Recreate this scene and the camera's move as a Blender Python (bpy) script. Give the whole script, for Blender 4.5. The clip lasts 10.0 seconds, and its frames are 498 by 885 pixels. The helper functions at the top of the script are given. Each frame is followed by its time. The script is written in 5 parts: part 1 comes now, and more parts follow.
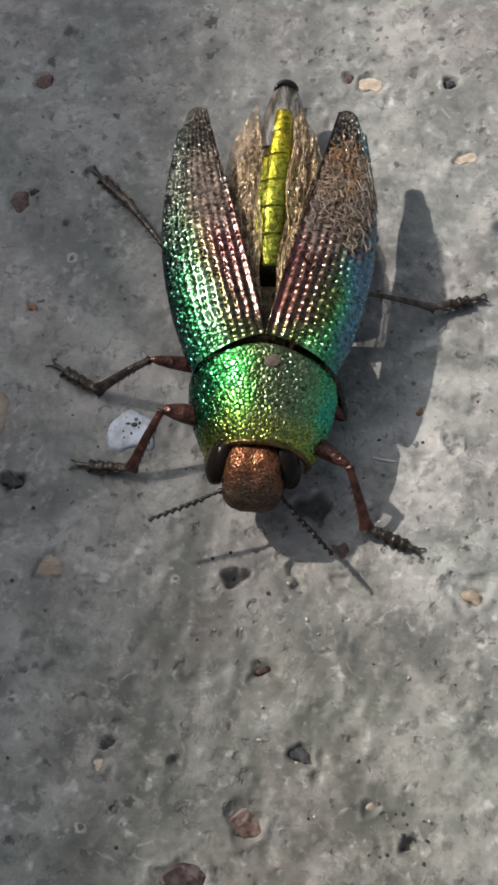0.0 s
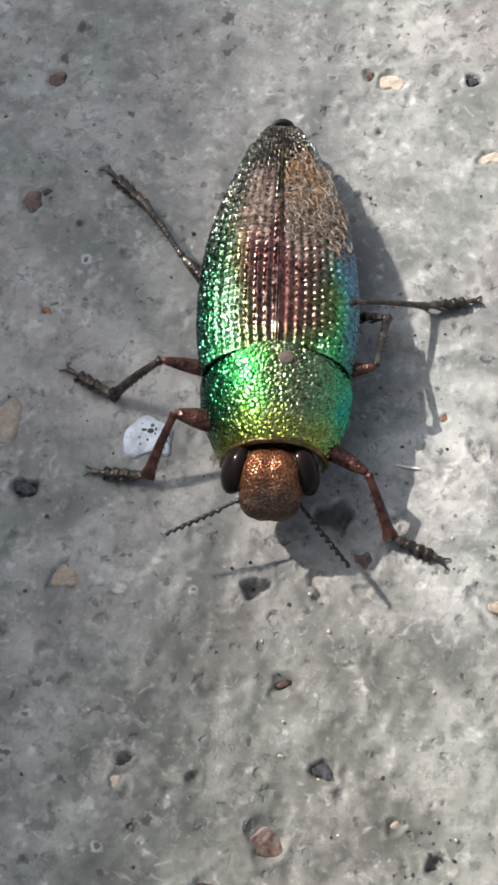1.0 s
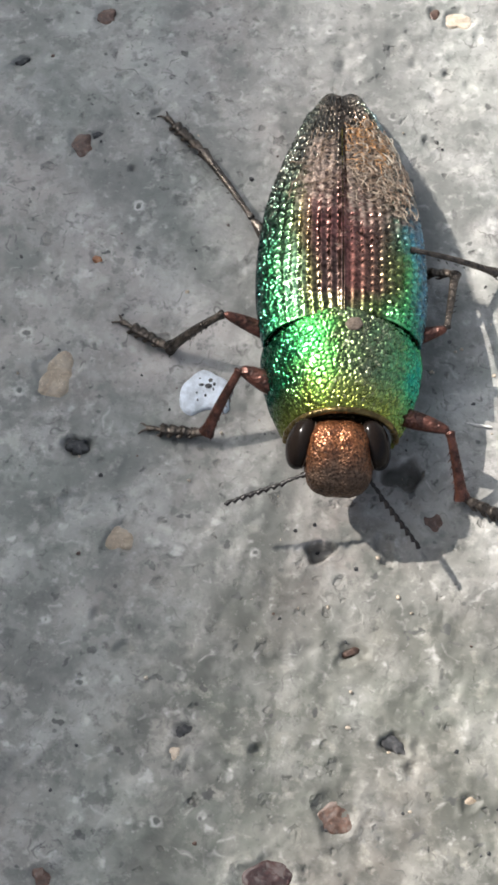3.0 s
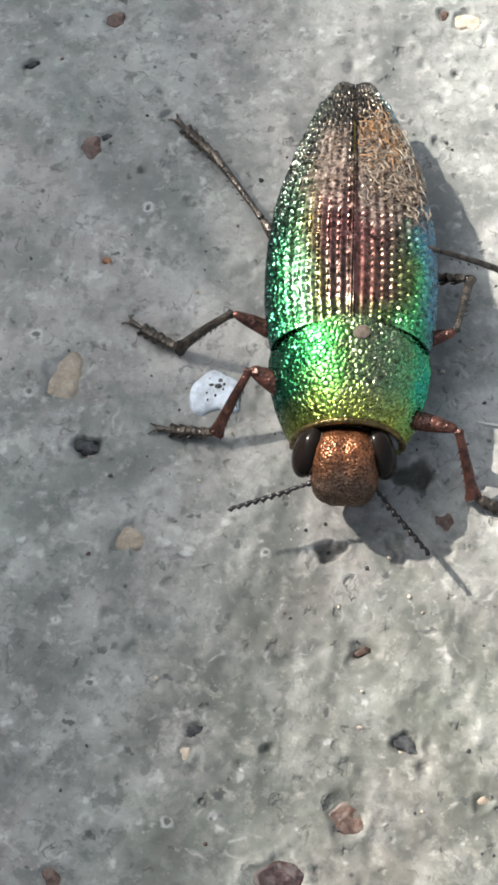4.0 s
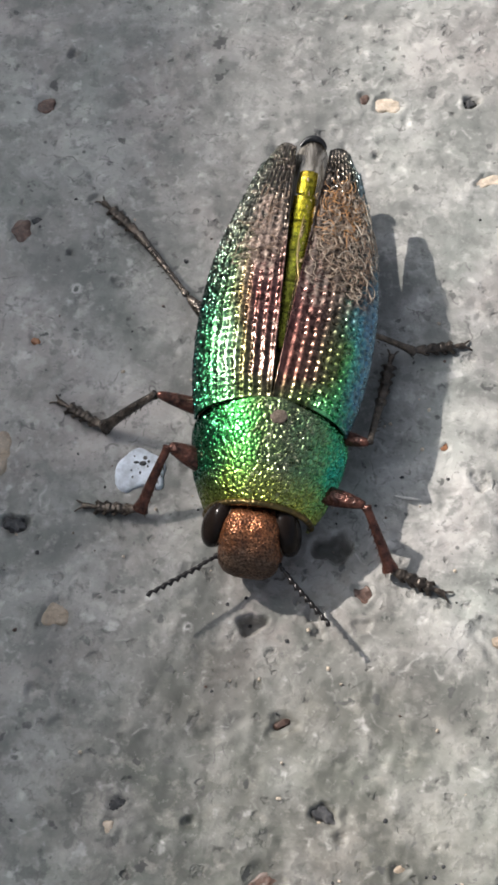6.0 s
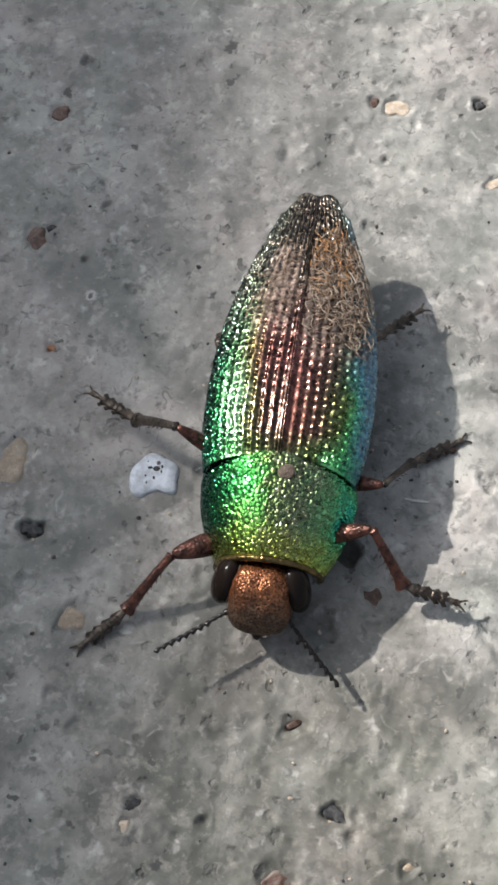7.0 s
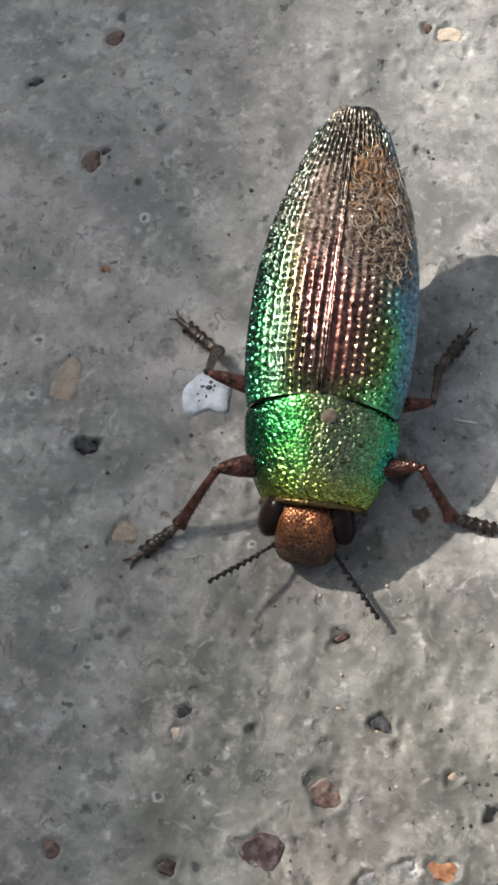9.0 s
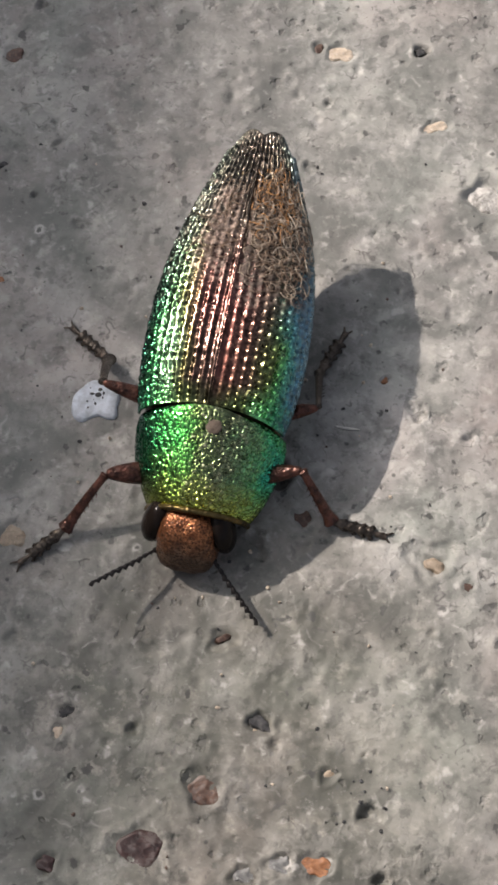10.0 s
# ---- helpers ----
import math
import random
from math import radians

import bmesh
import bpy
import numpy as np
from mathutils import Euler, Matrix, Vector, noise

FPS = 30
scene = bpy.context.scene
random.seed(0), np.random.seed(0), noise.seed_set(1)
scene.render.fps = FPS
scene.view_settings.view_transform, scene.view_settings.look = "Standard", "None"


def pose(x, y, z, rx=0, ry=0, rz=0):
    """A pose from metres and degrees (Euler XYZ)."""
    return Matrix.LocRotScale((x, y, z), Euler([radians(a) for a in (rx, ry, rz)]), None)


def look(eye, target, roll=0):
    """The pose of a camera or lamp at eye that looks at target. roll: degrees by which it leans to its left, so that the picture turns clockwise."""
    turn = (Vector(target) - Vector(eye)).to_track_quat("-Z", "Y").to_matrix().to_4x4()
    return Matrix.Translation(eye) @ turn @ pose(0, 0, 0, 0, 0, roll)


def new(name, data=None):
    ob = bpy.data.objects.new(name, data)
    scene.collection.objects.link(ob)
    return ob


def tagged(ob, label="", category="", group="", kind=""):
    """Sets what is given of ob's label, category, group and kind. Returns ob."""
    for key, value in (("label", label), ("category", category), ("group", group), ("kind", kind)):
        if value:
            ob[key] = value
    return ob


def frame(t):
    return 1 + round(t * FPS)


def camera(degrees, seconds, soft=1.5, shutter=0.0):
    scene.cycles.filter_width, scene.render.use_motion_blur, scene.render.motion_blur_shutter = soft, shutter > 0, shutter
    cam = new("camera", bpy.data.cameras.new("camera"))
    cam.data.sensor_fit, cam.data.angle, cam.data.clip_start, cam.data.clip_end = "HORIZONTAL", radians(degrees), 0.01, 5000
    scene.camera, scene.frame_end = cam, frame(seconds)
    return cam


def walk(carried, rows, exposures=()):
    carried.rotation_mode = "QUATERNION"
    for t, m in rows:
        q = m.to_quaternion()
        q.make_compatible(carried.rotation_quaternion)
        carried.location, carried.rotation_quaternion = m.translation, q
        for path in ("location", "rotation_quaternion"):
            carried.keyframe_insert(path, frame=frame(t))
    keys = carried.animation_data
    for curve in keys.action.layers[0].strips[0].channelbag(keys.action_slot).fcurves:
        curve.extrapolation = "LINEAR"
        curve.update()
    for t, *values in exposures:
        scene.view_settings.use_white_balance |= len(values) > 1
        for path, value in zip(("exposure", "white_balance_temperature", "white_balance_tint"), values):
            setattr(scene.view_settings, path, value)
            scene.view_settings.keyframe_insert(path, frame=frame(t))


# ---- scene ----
EXPOSURES = [  # seconds, stops, white balance
    (0.0, -0.07, 6040, 8),
    (0.5, 0.33, 6040, 8),
    (1.0, 0.53, 5930, 8),
    (1.5, 0.65, 5980, 8),
    (2.0, 0.90, 5930, 7),
    (2.5, 0.69, 5980, 7),
    (2.7, 0.72, 5980, 7),
    (3.8, 0.95, 5950, 4),
    (4.0, 0.95, 5950, 4),
    (4.5, 1.07, 5970, 3),
    (5.0, 1.01, 6060, 5),
    (5.5, 0.55, 6180, 8),
    (6.0, 0.43, 5980, 8),
    (7.5, 0.33, 6000, 8),
    (8.0, 0.68, 6010, 8),
    (8.5, 0.39, 6280, 8),
    (8.8, 0.28, 6270, 8),
    (9.0, 0.41, 6100, 8),
    (9.2, 0.68, 6150, 8),
    (9.5, 0.33, 6390, 9),
    (10.0, 0.12, 6340, 12),
]
cam = camera(18.00, 10.0, soft=3.1)
walk(cam, [
    (0.0, pose(0.00235, -0.03663, 0.07966, 23.748, 0.784, -0.182)),
    (0.1, pose(0.00230, -0.03655, 0.07952, 24.441, 0.840, -0.159)),
    (0.2, pose(0.00225, -0.03647, 0.07938, 24.575, 0.645, -0.248)),
    (0.3, pose(0.00219, -0.03638, 0.07924, 24.409, 0.860, -0.153)),
    (0.4, pose(0.00214, -0.03630, 0.07910, 24.128, 0.733, -0.211)),
    (0.5, pose(0.00209, -0.03622, 0.07897, 23.921, 0.721, -0.218)),
    (0.6, pose(0.00193, -0.03607, 0.07870, 23.610, 0.522, -0.290)),
    (0.7, pose(0.00178, -0.03592, 0.07843, 23.600, 0.369, -0.342)),
    (0.8, pose(0.00162, -0.03577, 0.07817, 23.665, 0.524, -0.259)),
    (0.9, pose(0.00147, -0.03563, 0.07790, 23.655, 0.644, -0.190)),
    (1.0, pose(0.00131, -0.03548, 0.07763, 23.837, 0.783, -0.114)),
    (1.1, pose(0.00113, -0.03522, 0.07703, 23.797, 0.889, -0.064)),
    (1.2, pose(0.00094, -0.03495, 0.07643, 23.536, 1.186, 0.067)),
    (1.3, pose(0.00075, -0.03468, 0.07583, 23.159, 1.206, 0.076)),
    (1.4, pose(0.00056, -0.03442, 0.07523, 23.156, 0.740, -0.120)),
    (1.5, pose(0.00037, -0.03415, 0.07463, 22.674, 0.620, -0.168)),
    (1.6, pose(0.00024, -0.03393, 0.07415, 22.664, 0.171, -0.336)),
    (1.7, pose(0.00011, -0.03371, 0.07368, 22.588, 0.487, -0.185)),
    (1.8, pose(-0.00002, -0.03349, 0.07321, 22.663, 0.699, -0.079)),
    (1.9, pose(-0.00015, -0.03327, 0.07273, 22.586, 0.597, -0.102)),
    (2.0, pose(-0.00027, -0.03304, 0.07226, 22.290, 0.142, -0.272)),
    (2.1, pose(-0.00017, -0.03328, 0.07239, 22.326, -0.454, -0.523)),
    (2.2, pose(-0.00008, -0.03351, 0.07251, 22.479, -0.499, -0.550)),
    (2.3, pose(0.00002, -0.03374, 0.07264, 22.631, -0.440, -0.534)),
    (2.4, pose(0.00012, -0.03398, 0.07277, 22.706, -0.243, -0.460)),
    (2.5, pose(0.00022, -0.03421, 0.07290, 22.201, 0.726, -0.067)),
    (2.6, pose(-0.00071, -0.03417, 0.07335, 22.376, 0.909, 0.141)),
    (2.7, pose(-0.00164, -0.03412, 0.07381, 22.297, 0.766, 0.214)),
    (3.8, pose(-0.00126, -0.03460, 0.07347, 23.591, 1.930, 0.296)),
    (3.9, pose(-0.00130, -0.03475, 0.07335, 23.647, 1.948, 0.356)),
    (4.0, pose(-0.00134, -0.03490, 0.07323, 23.140, 1.531, 0.227)),
    (4.1, pose(-0.00135, -0.03462, 0.07352, 22.683, 1.175, 0.048)),
    (4.2, pose(-0.00136, -0.03435, 0.07380, 23.249, 1.205, 0.028)),
    (4.3, pose(-0.00136, -0.03407, 0.07408, 23.746, 1.721, 0.219)),
    (4.4, pose(-0.00137, -0.03379, 0.07437, 23.606, 2.269, 0.430)),
    (4.5, pose(-0.00137, -0.03352, 0.07465, 23.699, 2.461, 0.484)),
    (4.6, pose(-0.00106, -0.03367, 0.07487, 23.191, 2.553, 0.448)),
    (4.7, pose(-0.00075, -0.03381, 0.07509, 22.731, 2.738, 0.450)),
    (4.8, pose(-0.00044, -0.03396, 0.07532, 22.835, 2.782, 0.393)),
    (4.9, pose(-0.00013, -0.03411, 0.07554, 23.425, 2.617, 0.246)),
    (5.0, pose(0.00019, -0.03426, 0.07576, 24.371, 2.479, 0.108)),
    (5.1, pose(0.00059, -0.03437, 0.07564, 24.753, 2.558, 0.096)),
    (5.2, pose(0.00099, -0.03448, 0.07551, 24.844, 2.356, -0.045)),
    (5.3, pose(0.00140, -0.03459, 0.07539, 24.518, 2.017, -0.249)),
    (5.4, pose(0.00180, -0.03471, 0.07527, 24.230, 1.748, -0.420)),
    (5.5, pose(0.00220, -0.03482, 0.07514, 24.549, 1.811, -0.441)),
    (5.6, pose(0.00215, -0.03477, 0.07521, 25.601, 1.440, -0.588)),
    (5.7, pose(0.00210, -0.03473, 0.07528, 26.049, 1.297, -0.630)),
    (5.8, pose(0.00204, -0.03469, 0.07535, 26.081, 1.153, -0.672)),
    (5.9, pose(0.00199, -0.03464, 0.07541, 25.480, 1.517, -0.472)),
    (6.0, pose(0.00194, -0.03460, 0.07548, 25.032, 1.288, -0.553)),
    (6.1, pose(0.00206, -0.03451, 0.07567, 24.335, 1.187, -0.650)),
    (6.2, pose(0.00219, -0.03441, 0.07586, 24.256, 1.376, -0.613)),
    (7.3, pose(0.00356, -0.03338, 0.07795, 23.850, 2.861, -0.494)),
    (7.4, pose(0.00349, -0.03368, 0.07807, 23.916, 2.887, -0.421)),
    (7.5, pose(0.00342, -0.03399, 0.07820, 23.975, 3.009, -0.305)),
    (7.6, pose(0.00351, -0.03412, 0.07817, 24.256, 2.991, -0.276)),
    (7.7, pose(0.00359, -0.03425, 0.07814, 24.489, 2.614, -0.408)),
    (7.8, pose(0.00367, -0.03438, 0.07810, 24.196, 2.237, -0.539)),
    (7.9, pose(0.00376, -0.03451, 0.07807, 23.986, 2.237, -0.501)),
    (8.0, pose(0.00384, -0.03464, 0.07804, 23.947, 2.409, -0.387)),
    (8.1, pose(0.00385, -0.03482, 0.07801, 23.713, 2.667, -0.296)),
    (8.2, pose(0.00386, -0.03501, 0.07798, 23.643, 2.685, -0.311)),
    (8.3, pose(0.00388, -0.03519, 0.07796, 23.461, 2.806, -0.281)),
    (8.4, pose(0.00389, -0.03538, 0.07793, 23.386, 2.653, -0.371)),
    (8.5, pose(0.00390, -0.03556, 0.07790, 23.718, 2.498, -0.461)),
    (8.6, pose(0.00359, -0.03560, 0.07793, 24.172, 2.230, -0.468)),
    (8.7, pose(0.00328, -0.03563, 0.07796, 24.207, 2.306, -0.324)),
    (8.8, pose(0.00296, -0.03567, 0.07800, 23.941, 2.553, -0.104)),
    (8.9, pose(0.00265, -0.03570, 0.07803, 22.934, 3.392, 0.367)),
    (9.0, pose(0.00234, -0.03574, 0.07806, 22.297, 3.548, 0.542)),
    (9.1, pose(0.00282, -0.03569, 0.07838, 22.062, 3.444, 0.551)),
    (9.2, pose(0.00329, -0.03564, 0.07869, 22.078, 2.164, 0.076)),
    (9.3, pose(0.00377, -0.03560, 0.07901, 21.776, 1.789, -0.024)),
    (9.4, pose(0.00425, -0.03555, 0.07933, 22.880, 2.283, 0.216)),
    (9.5, pose(0.00473, -0.03550, 0.07964, 22.908, 3.227, 0.665)),
    (9.6, pose(0.00510, -0.03595, 0.07949, 22.292, 4.529, 1.187)),
    (9.7, pose(0.00548, -0.03640, 0.07934, 21.988, 4.658, 1.214)),
    (9.8, pose(0.00585, -0.03685, 0.07919, 21.967, 4.194, 0.998)),
    (9.9, pose(0.00622, -0.03730, 0.07904, 22.611, 3.000, 0.479)),
    (10.0, pose(0.00660, -0.03775, 0.07889, 23.487, 2.273, 0.147)),
], EXPOSURES)

MM = 0.001

# ---- world, sun and shade ----
SUN_LOW = 0.88
SUN_FROM = Vector((-0.85, 0.54, SUN_LOW)).normalized()
world = bpy.data.worlds.new("world")
scene.world = world
world.use_nodes = True
sky = world.node_tree.nodes.new("ShaderNodeTexSky")
sky.sky_type, sky.sun_disc = "NISHITA", False
sky.air_density, sky.dust_density, sky.ozone_density = 0.6, 5.0, 0.5
sky.sun_elevation = math.asin(SUN_FROM.z)
sky.sun_rotation = math.atan2(SUN_FROM.x, SUN_FROM.y)
haze = world.node_tree.nodes.new("ShaderNodeHueSaturation")  # a bright, milky summer sky
haze.inputs["Saturation"].default_value = 0.4
world.node_tree.links.new(sky.outputs[0], haze.inputs["Color"])
world.node_tree.links.new(haze.outputs[0], world.node_tree.nodes["Background"].inputs[0])
world.node_tree.nodes["Background"].inputs[1].default_value = 0.13
sun_data = bpy.data.lights.new("sun", "SUN")
sun_data.energy, sun_data.angle, sun_data.color = 4.6, radians(0.53), (1.0, 0.885, 0.775)
sun = new("sun", sun_data)
sun.matrix_world = look(SUN_FROM, (0, 0, 0))
sun.location = SUN_FROM * 3


# ---- helpers ----
def part(name, mesh, material, parent, label=""):
    """One mesh object under a thing or a part."""
    ob = new(name, mesh)
    if material:
        mesh.materials.append(material)
    if parent is not None:
        ob.parent = parent
    return tagged(ob, label)


def mesh_of(verts, faces, uvs=None, smooth=True):
    """A mesh from millimetres."""
    me = bpy.data.meshes.new("mesh")
    me.from_pydata((np.asarray(verts, float) * MM).tolist(), [], [tuple(f) for f in faces])
    if smooth:
        me.polygons.foreach_set("use_smooth", np.ones(len(me.polygons), bool))
    if uvs is not None:
        layer = me.uv_layers.new(name="uv")
        loops = np.empty(len(me.loops), np.int32)
        me.loops.foreach_get("vertex_index", loops)
        layer.data.foreach_set("uv", np.asarray(uvs, np.float32)[loops].ravel())
    me.update()
    return me


def quads(nu, nv, close=False, start=0, flip=False):
    """Faces of a grid of nu by nv points; close joins the last row to the first."""
    a = np.arange(nu if close else nu - 1)[:, None]
    b = np.arange(nv - 1)[None, :]
    c = (a + 1) % nu
    f = np.stack(np.broadcast_arrays(a * nv + b, c * nv + b, c * nv + b + 1, a * nv + b + 1), -1).reshape(-1, 4) + start
    return f[:, ::-1] if flip else f


def curve(x, xs, ys):
    """A soft curve through the given stations."""
    xs, ys = np.asarray(xs, float), np.asarray(ys, float)
    m = np.gradient(ys, xs)
    x = np.clip(x, xs[0], xs[-1])
    i = np.clip(np.searchsorted(xs, x, side="right") - 1, 0, len(xs) - 2)
    h = xs[i + 1] - xs[i]
    s = (x - xs[i]) / h
    return ((1 + 2 * s) * (1 - s) ** 2 * ys[i] + s * (1 - s) ** 2 * h * m[i]
            + s * s * (3 - 2 * s) * ys[i + 1] + s * s * (s - 1) * h * m[i + 1])


def normals(p):
    """Normals of a grid of points."""
    n = np.cross(np.gradient(p, axis=0), np.gradient(p, axis=1))
    return n / np.maximum(np.linalg.norm(n, axis=-1, keepdims=True), 1e-9)


def tube(points, radii, sides=8, squash=1.0, caps=True):
    """Vertices and faces of a tube along points; squash flattens it in z."""
    points = np.asarray(points, float)
    n = len(points)
    way = np.gradient(points, axis=0)
    way /= np.maximum(np.linalg.norm(way, axis=1, keepdims=True), 1e-9)
    up = np.where(np.abs(way[:, 2:3]) > 0.95, [[1.0, 0, 0]], [[0, 0, 1.0]])
    side = np.cross(way, up)
    side /= np.linalg.norm(side, axis=1, keepdims=True)
    top = np.cross(side, way)
    a = np.linspace(0, 2 * math.pi, sides, endpoint=False)
    r = np.asarray(radii, float)[:, None, None] * np.ones((n, 1, 1))
    v = points[:, None] + r * (np.cos(a)[None, :, None] * side[:, None] + squash * np.sin(a)[None, :, None] * top[:, None])
    v = v.transpose(1, 0, 2).reshape(-1, 3)
    f = quads(sides, n, close=True).tolist()
    if caps:
        f += [[k * n for k in range(sides)], [k * n + n - 1 for k in range(sides)][::-1]]
    return v, f


def joined(pieces):
    """Several (vertices, faces) as one."""
    verts, faces, at = [], [], 0
    for v, f in pieces:
        verts.append(np.asarray(v, float))
        faces += [[i + at for i in g] for g in f]
        at += len(v)
    return np.concatenate(verts), faces


def ball(centre, radii, turn=None, nu=28, nv=18, power=1.0):
    """Vertices and faces of an oval body."""
    a = np.linspace(0, 2 * math.pi, nu, endpoint=False)[:, None]
    b = np.linspace(0.02, math.pi - 0.02, nv)[None, :]
    sc = lambda q: np.sign(q) * np.abs(q) ** power
    p = np.stack([sc(np.cos(a)) * sc(np.sin(b)), sc(np.sin(a)) * sc(np.sin(b)), sc(np.cos(b)) + 0 * a], -1) * np.asarray(radii, float)
    p = p.reshape(-1, 3)
    if turn is not None:
        p = p @ np.array(turn.to_3x3()).T
    f = quads(nu, nv, close=True, flip=True).tolist()
    f += [[k * nv for k in range(nu)], [k * nv + nv - 1 for k in range(nu)][::-1]]
    return p + np.asarray(centre, float), f


def fbm(p, scale, octaves=3):
    """Soft noise at each point, about -1 to 1."""
    flat = np.asarray(p, float).reshape(-1, 3) * scale
    return np.array([noise.fractal(Vector(q), 1.0, 2.0, octaves) for q in flat]).reshape(np.shape(p)[:-1])


def cells(p, scale):
    """Distance to the nearest of scattered points, 0 to about 1."""
    flat = np.asarray(p, float).reshape(-1, 3) * scale
    return np.array([noise.voronoi(Vector(q))[0][0] for q in flat]).reshape(np.shape(p)[:-1])


def worms(p, scale):
    """Ridges that wind between scattered points, 0 to about 1."""
    flat = np.asarray(p, float).reshape(-1, 3) * scale
    out = []
    for q in flat:
        d = noise.voronoi(Vector(q))[0]
        out.append(d[1] - d[0])
    return np.array(out).reshape(np.shape(p)[:-1])


# ---- materials ----
class Nodes:
    """A short way to write node materials."""

    def __init__(self, name):
        self.m = bpy.data.materials.new(name)
        self.m.use_nodes = True
        self.t = self.m.node_tree
        self.b = self.t.nodes["Principled BSDF"]

    def put(self, socket, value):
        if isinstance(value, bpy.types.NodeSocket):
            self.t.links.new(value, socket)
        elif value is not None:
            if hasattr(socket.default_value, "__len__") and len(socket.default_value) == 4 and len(value) == 3:
                value = (*value, 1.0)
            socket.default_value = value

    def node(self, kind, out=0, **inputs):
        n = self.t.nodes.new("ShaderNode" + kind)
        for k, v in inputs.items():
            self.put(n.inputs[int(k[1:])] if k[0] == "i" and k[1:].isdigit() else n.inputs[k.replace("_", " ")], v)
        return n.outputs[out]

    def at(self, kind="Object"):
        n = self.t.nodes.new("ShaderNodeTexCoord")
        return n.outputs[kind]

    def noise(self, vec, mm, detail=4.0, rough=0.55, bend=0.0):
        return self.node("TexNoise", 0, Vector=vec, Scale=1000.0 / mm, Detail=detail, Roughness=rough, Distortion=bend)

    def cell(self, vec, mm, feature="F1", out=0, uneven=1.0):
        n = self.t.nodes.new("ShaderNodeTexVoronoi")
        n.feature = feature
        self.put(n.inputs["Vector"], vec), self.put(n.inputs["Scale"], 1000.0 / mm), self.put(n.inputs["Randomness"], uneven)
        return n.outputs[out]

    def ramp(self, fac, stops, ease="LINEAR"):
        n = self.t.nodes.new("ShaderNodeValToRGB")
        n.color_ramp.interpolation = ease
        e = n.color_ramp.elements
        while len(e) < len(stops):
            e.new(0.5)
        for k, (pos, col) in zip(e, stops):
            k.position = pos
            k.color = (*col, 1.0) if hasattr(col, "__len__") else (col, col, col, 1.0)
        self.put(n.inputs[0], fac)
        return n.outputs[0]

    def mix(self, fac, a, b, how="MIX"):
        n = self.t.nodes.new("ShaderNodeMix")
        n.data_type, n.blend_type = "RGBA", how
        self.put(n.inputs[0], fac), self.put(n.inputs[6], a), self.put(n.inputs[7], b)
        return n.outputs[2]

    def math(self, how, a, b=None, clamp=False):
        n = self.t.nodes.new("ShaderNodeMath")
        n.operation, n.use_clamp = how, clamp
        self.put(n.inputs[0], a), self.put(n.inputs[1], b)
        return n.outputs[0]

    def bump(self, height, mm, strength=1.0, after=None):
        return self.node("Bump", 0, Height=height, Distance=mm * MM, Strength=strength, Normal=after)

    def done(self, colour=None, rough=None, metal=None, normal=None, **more):
        for k, v in (("Base Color", colour), ("Roughness", rough), ("Metallic", metal), ("Normal", normal), *more.items()):
            if v is not None:
                self.put(self.b.inputs[k.replace("_", " ")], v)
        return self.m


